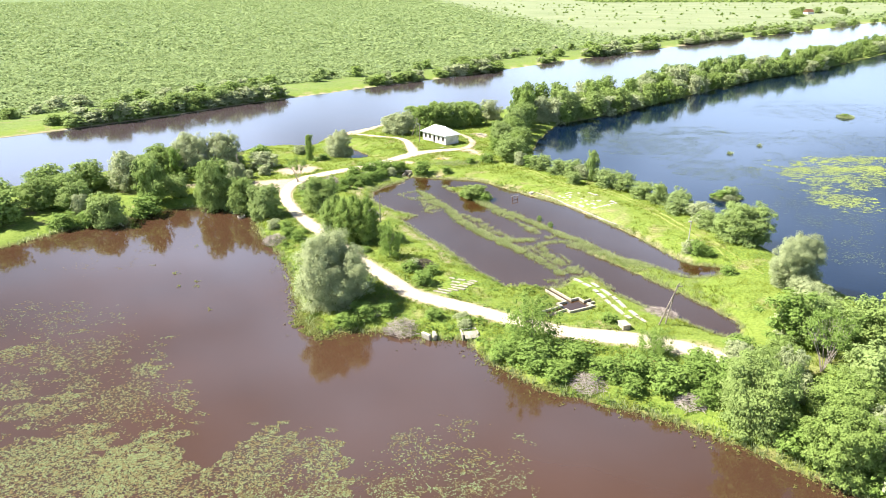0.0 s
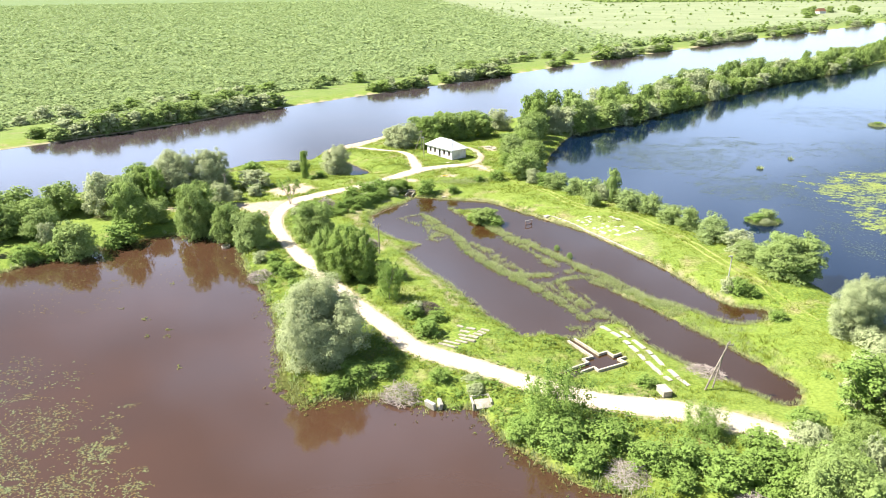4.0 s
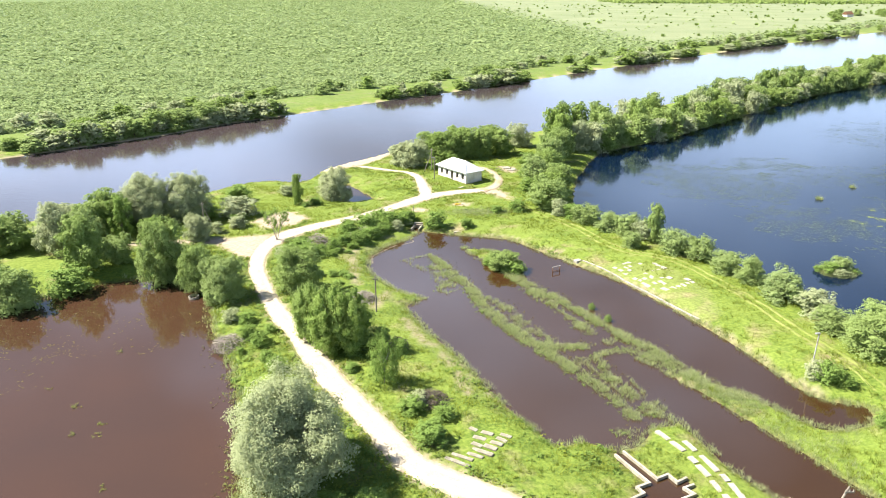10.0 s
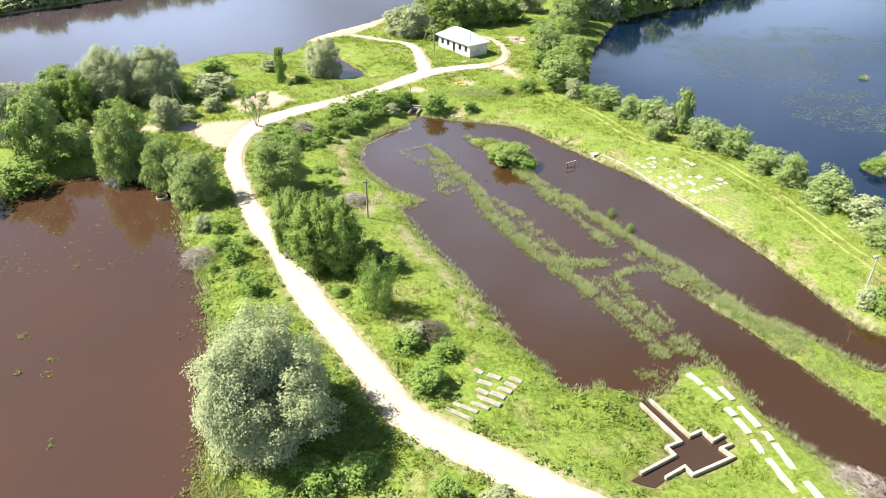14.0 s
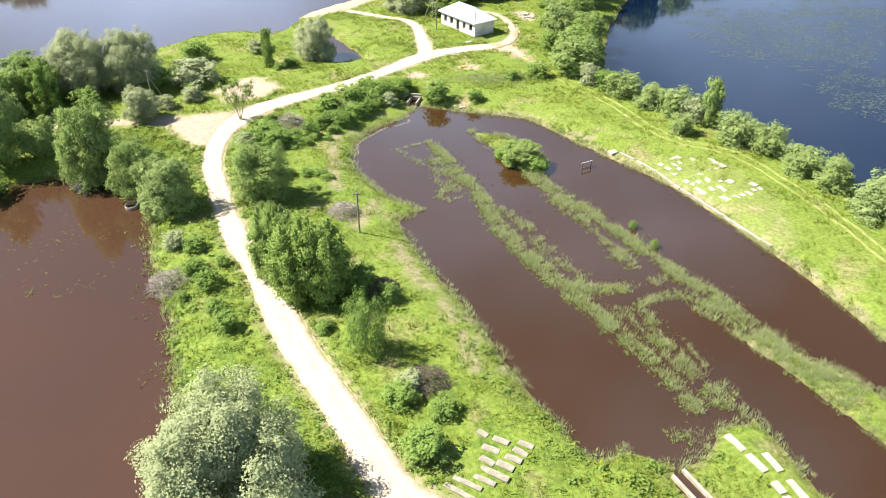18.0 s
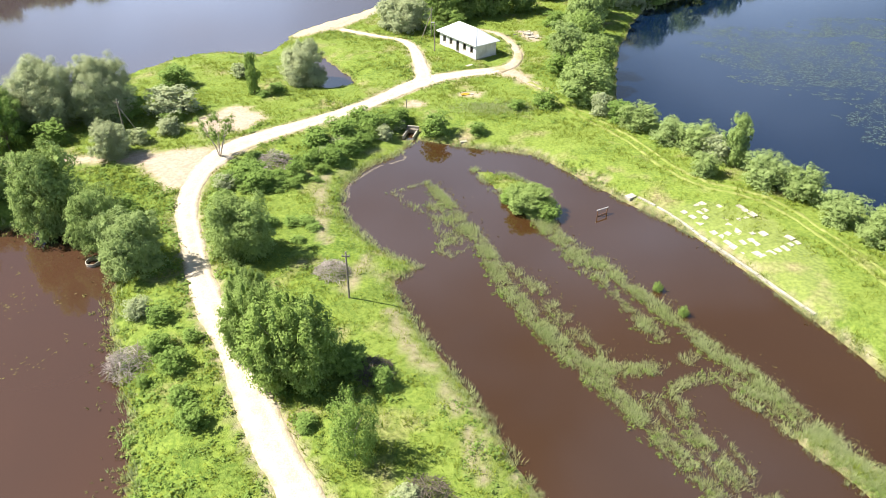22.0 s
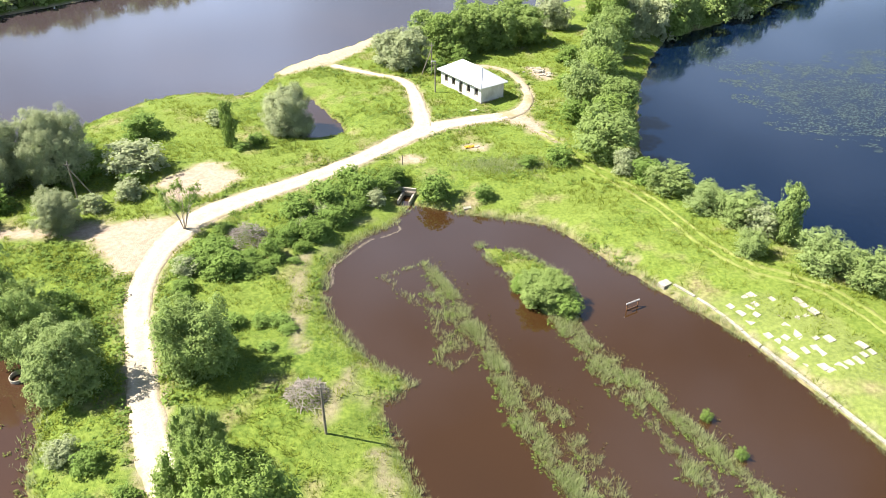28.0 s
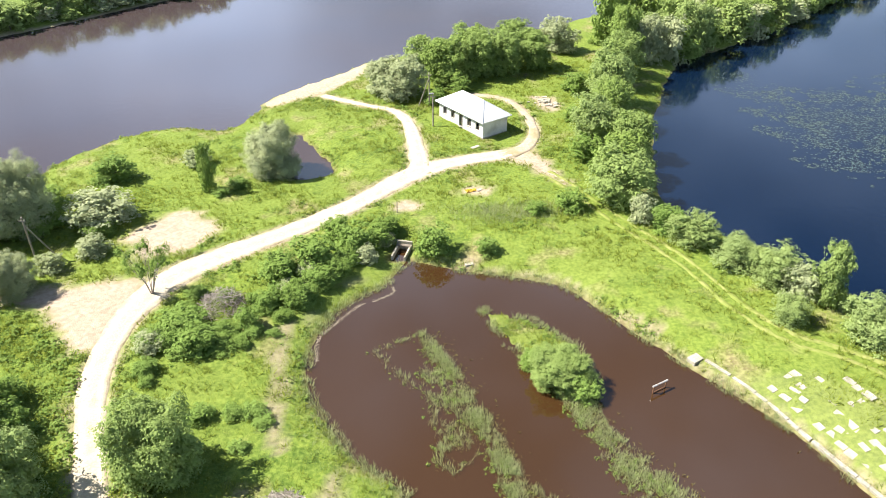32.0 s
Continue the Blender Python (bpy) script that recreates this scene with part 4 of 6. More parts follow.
plants_wide([("shrub", 37.8, -0.6, 3.9, 2.9), ("shrub", 42.0, -6.2, 3.7, 2.8), ("shrub", 45.0, -10.2, 4.3, 2.8), ("tall", 49.0, -14.8, 8.4, 2.1), ("shrub", 43.3, -18.1, 3.0, 1.9), ("grey_shrub", 46.6, -12.6, 3.6, 2.2),
        ("shrub", 51.0, -21.2, 4.4, 2.9), ("shrub", 54.6, -25.0, 4.4, 2.6), ("shrub", 57.5, -31.5, 3.6, 2.8), ("shrub", 60.0, -37.0, 4.4, 2.6), ("shrub", 61.5, -44.5, 5.0, 3.4), ("grey_shrub", 64.5, -50.5, 4.0, 2.8),
        ("near_leafy", 67.6, -65.4, 8.2, 5.8), ("shrub", 78.2, -30.4, 1.9, 2.2), ("shrub", 80.9, -29.4, 2.1, 2.0), ("grey_shrub", 79.4, -31.8, 1.3, 1.7), ("shrub", 82.6, -30.8, 1.3, 1.4), ("shrub", 76.9, -29.2, 1.1, 1.2), ("shrub", 179, 83, 0.9, 1.6), ("willow", 65.2, -90.2, 9.6, 4.7), ("grey_shrub", 63.4, -98.0, 4.0, 3.0), ("shrub", 63.5, -57.5, 3.6, 2.6)])
# shrubs on the pond's banks
plants([("shrub", 3.8, -0.8, 4.0, 2.5), ("shrub", 10.6, -1.5, 2.2, 1.7), ("shrub", 23.6, 8.9, 3.2, 2.3), ("shrub", 18.3, 8.2, 1.9, 1.6), ("shrub", -11.7, -4.4, 4.0, 3.1), ("shrub", -6.8, -0.6, 3.8, 2.7),
        ("shrub", -15.1, -6.6, 3.4, 2.7), ("shrub", -24.6, -17.4, 3.2, 3.0), ("shrub", -22.0, -20.5, 2.8, 2.6), ("shrub", -6.1, -59.0, 3.0, 2.2), ("near_leafy", 16.4, -25.2, 3.4, 3.3), ("shrub", 18.3, -27.4, 2.2, 2.0), ("shrub", 14.6, -22.9, 1.6, 1.8), ("shrub", 13.6, -22.6, 1.4, 1.6),
        ("shrub", -9.2, 2.8, 3.0, 2.2), ("shrub", -3.2, 3.6, 2.6, 1.8), ("shrub", 55.2, -71.8, 3.0, 2.0), ("shrub", 57.2, -72.6, 2.0, 1.5), ("grey_shrub", 54.0, -70.6, 2.6, 1.5), ("shrub", 57, -82.5, 2, 1.5)])
for i in range(34):                                # low bushes among the weeds between road and pond
    x, y = plant_rng.uniform(-27, -8), plant_rng.uniform(-38, -8)
    if float(road_distance(np.array([x]), np.array([y]))[0]) > 2.2 and float(pond_area(np.array([x]), np.array([y]))[0]) > 4:
        plant("shrub", x, y, plant_rng.uniform(0.7, 1.5), plant_rng.uniform(0.8, 1.5))
for i in range(44):                                # the thicket on the slope below the road
    u = i / 43
    x, y = -25.5 + 23 * u + plant_rng.uniform(-2.4, 2.4), -19 + 22.5 * u + plant_rng.uniform(-3.2, 2.2) - 2.5 * math.sin(math.pi * u)
    if math.hypot(x + 21.2, y + 12.6) > 4.4:
        plant("shrub" if i % 7 else "grey_shrub", x, y, plant_rng.uniform(1.2, 2.8), plant_rng.uniform(1.1, 2.1))
# between road and bay
plants([("shrub", -27.8, -50.2, 2.0, 1.6), ("shrub", -26.5, -55.5, 2.4, 1.7), ("shrub", -24.1, -58.0, 2.4, 1.7), ("shrub", -22.3, -62.5, 1.6, 1.4), ("shrub", -20.4, -65.9, 2.3, 1.6), ("grey_shrub", -30.5, -49.2, 2.3, 1.6),
        ("shrub", -9.5, -96.5, 2.6, 2.4), ("shrub", -12.0, -98.4, 2.2, 2.0), ("shrub", -5.5, -95.5, 2.2, 2.0), ("shrub", 0.8, -84.0, 2.6, 2.2), ("shrub", 2.5, -79.0, 1.8, 1.6),
        ("shrub", -1.5, -77.5, 2.0, 1.8), ("shrub", 2.0, -98.0, 1.8, 1.6), ("shrub", 29.5, -101.0, 1.6, 1.5)])
for i in range(70):                                # small bushes in the weeds between road and bay
    x, y = plant_rng.uniform(-34, 8), plant_rng.uniform(-102, -40)
    off, way_off = float(area(np.array([x]), np.array([y]), BAY)[0]), float(road_distance(np.array([x]), np.array([y]))[0])
    if 1.0 < off < 9 and way_off > 1.5 and math.hypot(x + 14.2, y + 89.6) > 6:
        plant("shrub" if i % 4 else "grey_shrub", x, y, plant_rng.uniform(0.6, 1.5), plant_rng.uniform(0.7, 1.5))
# the thicket where the road ends
plants([("sapling", 15.4, -109.8, 8.8, 4.2), ("near_leafy", 38.4, -131.6, 9.6, 4.5), ("near_leafy", 44.2, -139.6, 8.0, 4.3), ("near_leafy", 40.8, -126.4, 7.2, 3.6), ("silver", 41.6, -119.4, 5.0, 2.3), ("silver", 45.6, -125.8, 6.8, 2.5), ("silver", 48.2, -140.4, 6.6, 2.6),
        ("bare", 53.6, -119.4, 8.6, 3.6), ("bare", 56.0, -117.2, 8.0, 3.2), ("slim", 52.8, -111.4, 8.2, 4.6), ("leafy", 57.0, -110.0, 7.0, 4.6), ("shrub", 31.5, -121.8, 3.8, 3.2), ("shrub", 28.4, -119.2, 3.8, 2.6),
        ("sapling", 32.4, -113.2, 4.2, 2.8), ("shrub", 34.5, -126.0, 2.4, 1.8), ("shrub", 20.3, -114.4, 3.4, 3.1), ("shrub", 14.9, -113.4, 4.0, 3.3), ("shrub", 24.3, -118.4, 3.2, 2.6), ("shrub", 35.4, -121.6, 3.6, 2.8),
        ("shrub", 37.0, -125.0, 3.2, 2.4), ("shrub", 11.4, -111.2, 2.8, 2.4), ("silver", 63.4, -101.2, 5.0, 2.8), ("near_leafy", 48.2, -133.0, 7.4, 4.4), ("silver", 51.0, -139.0, 6.6, 3.6), ("leafy", 57, -127, 7.6, 5.0),
        ("leafy", 65, -112, 7.6, 5), ("leafy", 66, -122, 8, 5), ("leafy", 60, -138, 8, 5), ("leafy", 53, -147, 7, 4.4), ("leafy", 70, -135, 8, 5), ("leafy", 64, -152, 8, 5), ("near_leafy", 46.8, -120.8, 5.8, 3.2),
        ("leafy", 60.5, -105.5, 5.4, 3.4), ("shrub", 40.0, -120.6, 3.4, 2.6), ("shrub", 44.6, -113.6, 3.0, 2.4), ("shrub", 37.6, -116.6, 2.6, 2.2), ("grey_shrub", 48.4, -145.6, 4.6, 2.8), ("shrub", 41.6, -135.6, 3.6, 2.8),
        ("shrub", 47.0, -143.0, 3.2, 2.6), ("grey_shrub", 54.6, -108.0, 3.6, 2.6), ("shrub", 17.6, -117.4, 2.6, 2.2), ("shrub", 26.6, -122.0, 2.2, 1.8)])
# the wooded spit between river and lake, and the far bank
spit_rng = np.random.RandomState(5)
SPIT = spline([tuple(p) for p in LAKE[5:12]], 5.2)
for i, (x, y) in enumerate(SPIT):
    if i % 2 and i > 60 or i % 3 and i > 110:
        continue
    for off in (2.5, 11, 20):
        o = off + spit_rng.uniform(-2.5, 3)
        if off > 15 and spit_rng.rand() < 0.4:
            continue
        plant("far_tree" if spit_rng.rand() < 0.8 else "far_silver", x - 0.7 * o + spit_rng.uniform(-2, 2), y + 0.7 * o, (0.75 if off < 5 else 1) * spit_rng.uniform(6.5, 13.5), spit_rng.uniform(3.2, 5.6), 0.5, group="trees on the wooded spit")
FAR = spline([tuple(p) for p in RIVER[1:16]], 5.0)
for i, (x, y) in enumerate(FAR):
    if y > 700 and i % 3 or y < 20:
        continue
    clump = math.sin(i * 0.41) + math.sin(i * 0.17 + 1)
    for o, chance in ((3.2, 0.95), (8.0, 0.6)):
        if clump > -0.25 and spit_rng.rand() < chance and y < 900 or clump > 0.2 and o < 5:
            o, big = o + spit_rng.uniform(-1.2, 2.0), 1 + 0.35 * max(clump, 0)
            plant("far_shrub" if spit_rng.rand() < 0.6 else "far_grey", x - 0.68 * o, y + 0.73 * o, big * spit_rng.uniform(3.0, 5.4), big * spit_rng.uniform(2.8, 4.8), 0.6, group="shrubs on the far bank")
    if i % 2 == 0 and spit_rng.rand() < 0.8 and y < 800:
        o = spit_rng.uniform(34, 48)
        plant("far_shrub" if spit_rng.rand() < 0.75 else "far_grey", x - 0.68 * o, y + 0.73 * o, spit_rng.uniform(3.5, 6.5), spit_rng.uniform(3.2, 5.5), 1.0, group="shrubs on the far bank")
for x, y, h, r in [(-104, 112, 6, 6), (-97, 121, 8, 6.5), (-90, 128, 7, 6), (-84, 137, 8, 6), (-79, 146, 9, 6.5), (-74, 152, 7.5, 5.5), (-68, 150, 4.5, 4.5), (-112, 105, 5, 5), (-125, 95, 5, 5),
                   (-135, 88, 4, 4), (223, 470, 7, 6), (120, 355, 6, 5)]:
    plant("far_tree", x, y, h, r, 0.9, label="bushy tree on the far river bank")


# ---- what nobody could count: scrub, woods, grass, reeds, weed ----
def scatter(rng, centres, size, blades, upright, wide=0.5, flat=0.0):
    """Small leaf blades in bunches round centres (n, 3); size (n,)."""
    n = len(centres)
    c = np.repeat(centres, blades, 0)
    s = np.repeat(size, blades)[:, None]
    a = rng.uniform(0, 2 * math.pi, n * blades)
    out = np.stack([np.cos(a), np.sin(a), np.zeros_like(a)], -1)
    side = np.stack([-out[:, 1], out[:, 0], np.zeros_like(a)], -1)
    lean = rng.uniform(0.1, 1.0, (n * blades, 1)) * (1 - upright)
    up = np.array([0, 0, 1.0])
    foot = c + out * s * rng.uniform(0, 0.5, (n * blades, 1))
    tip = foot + (up * (1 - flat) * rng.uniform(0.6, 1.1, (n * blades, 1)) + out * lean) * s
    w = side * s * wide * 0.5
    v = np.stack([foot - w, foot + w, tip + w * 0.25], 1).reshape(-1, 3)
    return v, np.arange(len(v)).reshape(-1, 3)


def domes(rng, centres, size, leaves, leaf=0.22):
    """Loose domes of small leaves at centres (n, 3)."""
    n = len(centres) * leaves
    d = rng.normal(size=(n, 3))
    d /= np.linalg.norm(d, axis=1)[:, None]
    d[:, 2] = np.abs(d[:, 2])
    s = np.repeat(size, leaves)[:, None]
    c = np.repeat(centres, leaves, 0) + d * s * rng.uniform(0.35, 1, (n, 1)) * np.array([0.8, 0.8, 0.95])
    nn = d + rng.normal(scale=0.45, size=(n, 3)) + np.array([0, 0, 1.3])
    nn /= np.linalg.norm(nn, axis=1)[:, None]
    a = np.cross(nn, rng.normal(size=(n, 3)))
    a /= np.linalg.norm(a, axis=1)[:, None]
    b = np.cross(nn, a)
    w = s * leaf * rng.uniform(0.6, 1.4, (n, 1))
    v = np.stack([c - a * w, c + a * w * 0.6 - b * w * 0.7, c + a * w * 0.6 + b * w * 0.7], 1).reshape(-1, 3)
    return v, np.arange(len(v)).reshape(-1, 3)


def stuff(name, v, f, material, label, category):
    return whole(name, mesh_np(name, v, f), material, label, category, "stuff")


rng = np.random.RandomState(21)
# marsh scrub beyond the river: closed near by, looser far off
t = rng.uniform(0, 1, 160000)
ang = rng.uniform(-0.62, 0.60, 160000)
dist = 300 + 2700 * t ** 2.3
sx, sy = -5 + np.sin(ang) * dist, -205 + np.cos(ang) * dist
fs = far_shore(sx, sy)
ok = (fs > 36) & (rng.rand(160000) > meadow_amount(sx, sy) * 0.985)
sx, sy, dist = sx[ok][:70000], sy[ok][:70000], dist[ok][:70000]
h = rng.uniform(1.1, 2.5, len(sx)) * (1 + dist / 1300) * (1 + 0.25 * wavy(sx, sy, 45))
low_c, close = np.column_stack([sx, sy, np.full(len(sx), 0.7)]), dist < 640
near_v, near_f = domes(rng, low_c[close], h[close], 9, 0.30)
far_v, far_f = domes(rng, low_c[~close], h[~close], 4, 0.48)
stuff("marsh_scrub", np.concatenate([near_v, far_v]), np.concatenate([near_f, far_f + len(near_v)]), M_SCRUB, "endless light green marsh scrub of low bushes", "scrub")
# scattered bushes of the meadow, and the woods at the horizon
bx, by = rng.uniform(180, 1500, 2600), rng.uniform(420, 2100, 2600)
ok = (meadow_amount(bx, by) > 0.5) & (far_shore(bx, by) > 40) & (rng.rand(2600) < 0.14)
far_c = np.column_stack([bx[ok], by[ok], np.full(ok.sum(), 1.0)])
stuff("meadow_bushes", *scatter(rng, far_c, rng.uniform(1.5, 4.5, len(far_c)), 16, 0.2, 0.9), M_LEAF, "scattered dark bushes on a pale meadow", "scrub")
wx = rng.uniform(620, 2500, 2800)
wy = 2150 - 0.00016 * (wx - 200) ** 2 + rng.uniform(0, 330, 2800)
wood_c = np.column_stack([wx, wy, np.full(2800, 1.0)])
stuff("far_woods", *domes(rng, wood_c, rng.uniform(7, 13, 2800), 16, 0.34), M_LEAF, "dark belt of woods at the horizon", "woods")


def on_land(rng, n, x0, x1, y0, y1, shore=0.5, road=0.25):
    x, y = rng.uniform(x0, x1, n), rng.uniform(y0, y1, n)
    z, d, r = ground_height(x, y)
    soil = np.min([area(x, y, p) for p in BARE + [PLANKS]], 0)
    ok = (d > shore) & (r > road) & (soil > rng.uniform(-0.8, 0.6, n))
    return x[ok], y[ok], z[ok], d[ok], r[ok]


PLANKS = np.array([(2.2, -88.6), (4.4, -89.6), (10.8, -83.4), (9.2, -81.6), (5.4, -81.0)], float)
gx, gy, gz, gd, gr = on_land(rng, 160000, -66, 74, -140, 80)
ok = (area(gx, gy, REVET) > 0) | (rng.rand(len(gx)) < 0.9)
gx, gy, gz = gx[ok], gy[ok], gz[ok]
tall = np.clip(0.30 + 0.2 * wavy(gx, gy, 11, 3) + 0.16 * wavy(gx, gy, 3, 10), 0.10, 0.7) * rng.uniform(0.5, 1.2, len(gx))
blades = scatter(rng, np.column_stack([gx, gy, gz - 0.03]), tall, 4, -0.25, 0.26)
tx, ty, tz, td, tr = on_land(rng, 44000, -66, 74, -140, 80, 0.6, 0.5)
ok = (wavy(tx, ty, 8, 5) + 0.7 * wavy(tx, ty, 2.6, 1) > -0.15) & (area(tx, ty, REVET) > 0)
tx, ty, tz = tx[ok], ty[ok], tz[ok]
tussocks = scatter(rng, np.column_stack([tx, ty, tz - 0.03]), rng.uniform(0.26, 0.6, len(tx)) * (1 + 0.35 * wavy(tx, ty, 15, 8)), 13, -0.1, 0.13)
stuff("grass", np.concatenate([blades[0], tussocks[0]]), np.concatenate([blades[1], tussocks[1] + len(blades[0])]), M_GRASS, "thick bright green meadow grass in tussocks", "grass")
kx, ky, kz, kd, kr = on_land(rng, 84000, -64, 72, -138, 78, 0.3, 0.3)
lush = wavy(kx, ky, 14, 7) + 0.8 * wavy(kx, ky, 4, 1) + 1.0 * np.exp(-kr / 3) + 0.9 * np.exp(-kd / 3.5)
lush = lush + 0.8 * (area(kx, ky, BAY) < 14) - 0.9 * (kx > 30) * (ky < 0)
pick = (lush > 0.7) & ((area(kx, ky, REVET) > 0) | (rng.rand(len(kx)) < 0.25))
kx, ky, kz, lush = kx[pick], ky[pick], kz[pick], lush[pick]
first = rng.rand(len(kx)) < 0.6
for name, mask, mat, leaf, words in (("weeds", first, M_HERB, 0.20, "tall leafy weeds in loose clumps"), ("bright_weeds", ~first, M_GRASS, 0.17, "light green umbels and nettles among the grass")):
    c = np.column_stack([kx, ky, kz - 0.03])[mask]
    stuff(name, *domes(rng, c, rng.uniform(0.26, 0.62, len(c)) * (1 + 0.7 * np.clip(lush[mask] - 0.8, 0, 1.2)), 15, leaf), mat, words, "weeds")
# reeds in the pond and along its edge
reed_c, reed_h = [], []
for dense, line in REED_LINES:
    line = spline(line, 0.5)
    seg = np.hypot(*np.diff(line[:, :2], axis=0).T)
    n = int((seg * line[1:, 2]).sum() * 2 * 34 * dense)
    at = rng.choice(len(seg), n, p=seg * line[1:, 2] / (seg * line[1:, 2]).sum())
    u = rng.uniform(-1.15, 1.15, n)
    dx, dy = (line[at + 1, :2] - line[at, :2]).T / seg[at]
    x = line[at, 0] - dy * u * line[at, 2] * 0.72 + rng.normal(scale=0.2, size=n)
    y = line[at, 1] + dx * u * line[at, 2] * 0.72 + rng.normal(scale=0.2, size=n)
    keep = (wavy(x, y, 3.4, 2) + 0.5 * wavy(x, y, 1.3, 9) + 0.6 * dense + rng.normal(scale=0.3, size=n) > 0.12)
    x, y = x[keep], y[keep]
    reed_c.append(np.column_stack([x, y, np.maximum(ground_height(x, y)[0], -0.05)]))
    reed_h.append(rng.uniform(0.25, 0.62, len(x)) * (1 + 0.3 * wavy(x, y, 5, 5)))
rx, ry = rng.uniform(-14, 60, 120000), rng.uniform(-108, 2, 120000)
pd = pond_distance(rx, ry)
ok = (np.abs(pd - 0.1) < 0.7) & (wavy(rx, ry, 4, 2) > -0.35) & (rng.rand(120000) < 0.8)
rx, ry = rx[ok], ry[ok]
reed_c.append(np.column_stack([rx, ry, np.maximum(ground_height(rx, ry)[0], -0.05)]))
reed_h.append(rng.uniform(0.25, 0.7, len(rx)))
for cx, cy, r in ISLETS:                            # reeds that ring the islets of the lake
    a, d = rng.uniform(0, 2 * math.pi, int(90 * r * r)), r * 1.25 * np.sqrt(rng.uniform(0, 1, int(90 * r * r)))
    ix, iy = cx + np.cos(a) * d, cy + np.sin(a) * d
    reed_c.append(np.column_stack([ix, iy, np.maximum(ground_height(ix, iy)[0], -0.05)]))
    reed_h.append(rng.uniform(0.4, 1.1, len(ix)))
fx, fy = rng.normal(14.5, 4.2, 1500), rng.normal(8.6, 1.5, 1500)      # pale feathery grass above the pond
ok = road_distance(fx, fy) > 1.0
reed_c.append(np.column_stack([fx, fy, ground_height(fx, fy)[0] - 0.03])[ok])
reed_h.append(rng.uniform(0.3, 0.6, ok.sum()))
for poly, n in ((LOW_SPIT, 9000), (np.array([(4, -74), (-1.5, -48), (-10, -30), (-13, -18), (-9, -10), (-6, -10), (-9, -18), (-8, -27), (1, -45), (8, -66), (9, -73)], float), 5000)):
    lx, ly = rng.uniform(*poly[:, 0][[poly[:, 0].argmin(), poly[:, 0].argmax()]], n), rng.uniform(*poly[:, 1][[poly[:, 1].argmin(), poly[:, 1].argmax()]], n)
    lz, ld, _ = ground_height(lx, ly)
    ok = (area(lx, ly, poly) < 1) & (ld > -0.1) & (ld < 4) & (wavy(lx, ly, 5, 4) > -0.4)
    reed_c.append(np.column_stack([lx, ly, lz])[ok])
    reed_h.append(rng.uniform(0.2, 0.55, ok.sum()))
stuff("reeds", *scatter(rng, np.concatenate(reed_c), np.concatenate(reed_h), 7, 0.15, 0.075), M_REED, "pale grey-green reeds standing in the pond's water", "reeds")
mats = np.concatenate(reed_c[:13])                  # brown drowned mats beside the reed lines
mats = mats[rng.rand(len(mats)) < 0.1] + rng.normal(scale=(0.8, 0.8, 0), size=(1, 3))
mats = mats + np.column_stack([rng.normal(scale=0.5, size=(len(mats), 2)), np.zeros(len(mats))])
mats[:, 2] = 0.01
stuff("drowned_reeds", *scatter(rng, mats, rng.uniform(0.12, 0.34, len(mats)), 5, 0.1, 0.3, 0.6), M_SUNK, "brown drowned stalks between the reed lines", "weed")
mix = np.concatenate(reed_c[:13])
mix = mix[rng.rand(len(mix)) < 0.13] + rng.normal(scale=0.35, size=(1, 3)) * np.array([1, 1, 0])
stuff("marsh_weeds", *domes(rng, mix, rng.uniform(0.18, 0.42, len(mix)), 14, 0.2), M_HERB, "dark green marsh weeds among the pond's reeds", "weeds")
# floating weed on the bay and on the lake


def float_weed(name, spots, n, size, label, material=M_FLOAT, hug=-0.1):
    """Spots: x, y, two radii and how thick the weed lies there."""
    x, y, thick = [], [], []
    for cx, cy, r1, r2, *full in spots:
        full = full[0] if full else 1.0
        k = int(n * r1 * r2 * full)
        px, py = rng.uniform(-1, 1, k), rng.uniform(-1, 1, k)
        keep = (px ** 2 + py ** 2 + 0.45 * wavy(cx + px * r1, cy + py * r2, 7, 5) + 0.35 * wavy(cx + px * r1, cy + py * r2, 2.4, 11)) < 0.35 + 0.25 * full
        x.append(cx + px[keep] * r1)
        y.append(cy + py[keep] * r2)
        thick.append(np.full(keep.sum(), full))
    x, y, thick = np.concatenate(x), np.concatenate(y), np.concatenate(thick)
    ok = (water_distance(x, y) < -0.8) & (wavy(x * 1.5 + 0.4 * y, y * 0.6, 9, 13) + 0.6 * wavy(x, y, 3.2, 2) + rng.normal(scale=0.45, size=len(x)) > hug - 0.45 * (thick - 1))
    x, y = x[ok], y[ok]
    c = np.column_stack([x, y, np.full(len(x), 0.012)])
    v, f = scatter(rng, c, rng.uniform(0.5, 1.3, len(x)) * size, 3, 0.0, 0.7, 0.97)
    return stuff(name, v, f, material, label, "weed")


BAY_WEED = [(-62, -92, 18, 10, 0.5), (-52, -108, 18, 16, 0.8), (-62, -116, 16, 20, 0.9), (-41, -121, 13, 16, 1.1), (-48, -136, 20, 13, 2.0), (-33, -137, 8, 13, 1.9), (-17.5, -135, 8.5, 10.5, 2.0), (1, -137, 13, 13, 0.9), (-2, -146, 14, 9, 1.4),
            (-44, -152, 22, 10, 1.6), (-50, -50, 16, 14, 0.3), (-62, -60, 14, 18, 0.3)]
float_weed("bay_weed", BAY_WEED[:10], 30, 0.2, "pale green weed floating on the brown bay")
float_weed("drowned_bay_weed", BAY_WEED, 24, 0.24, "dull olive weed just below the bay's surface", M_SUNK)
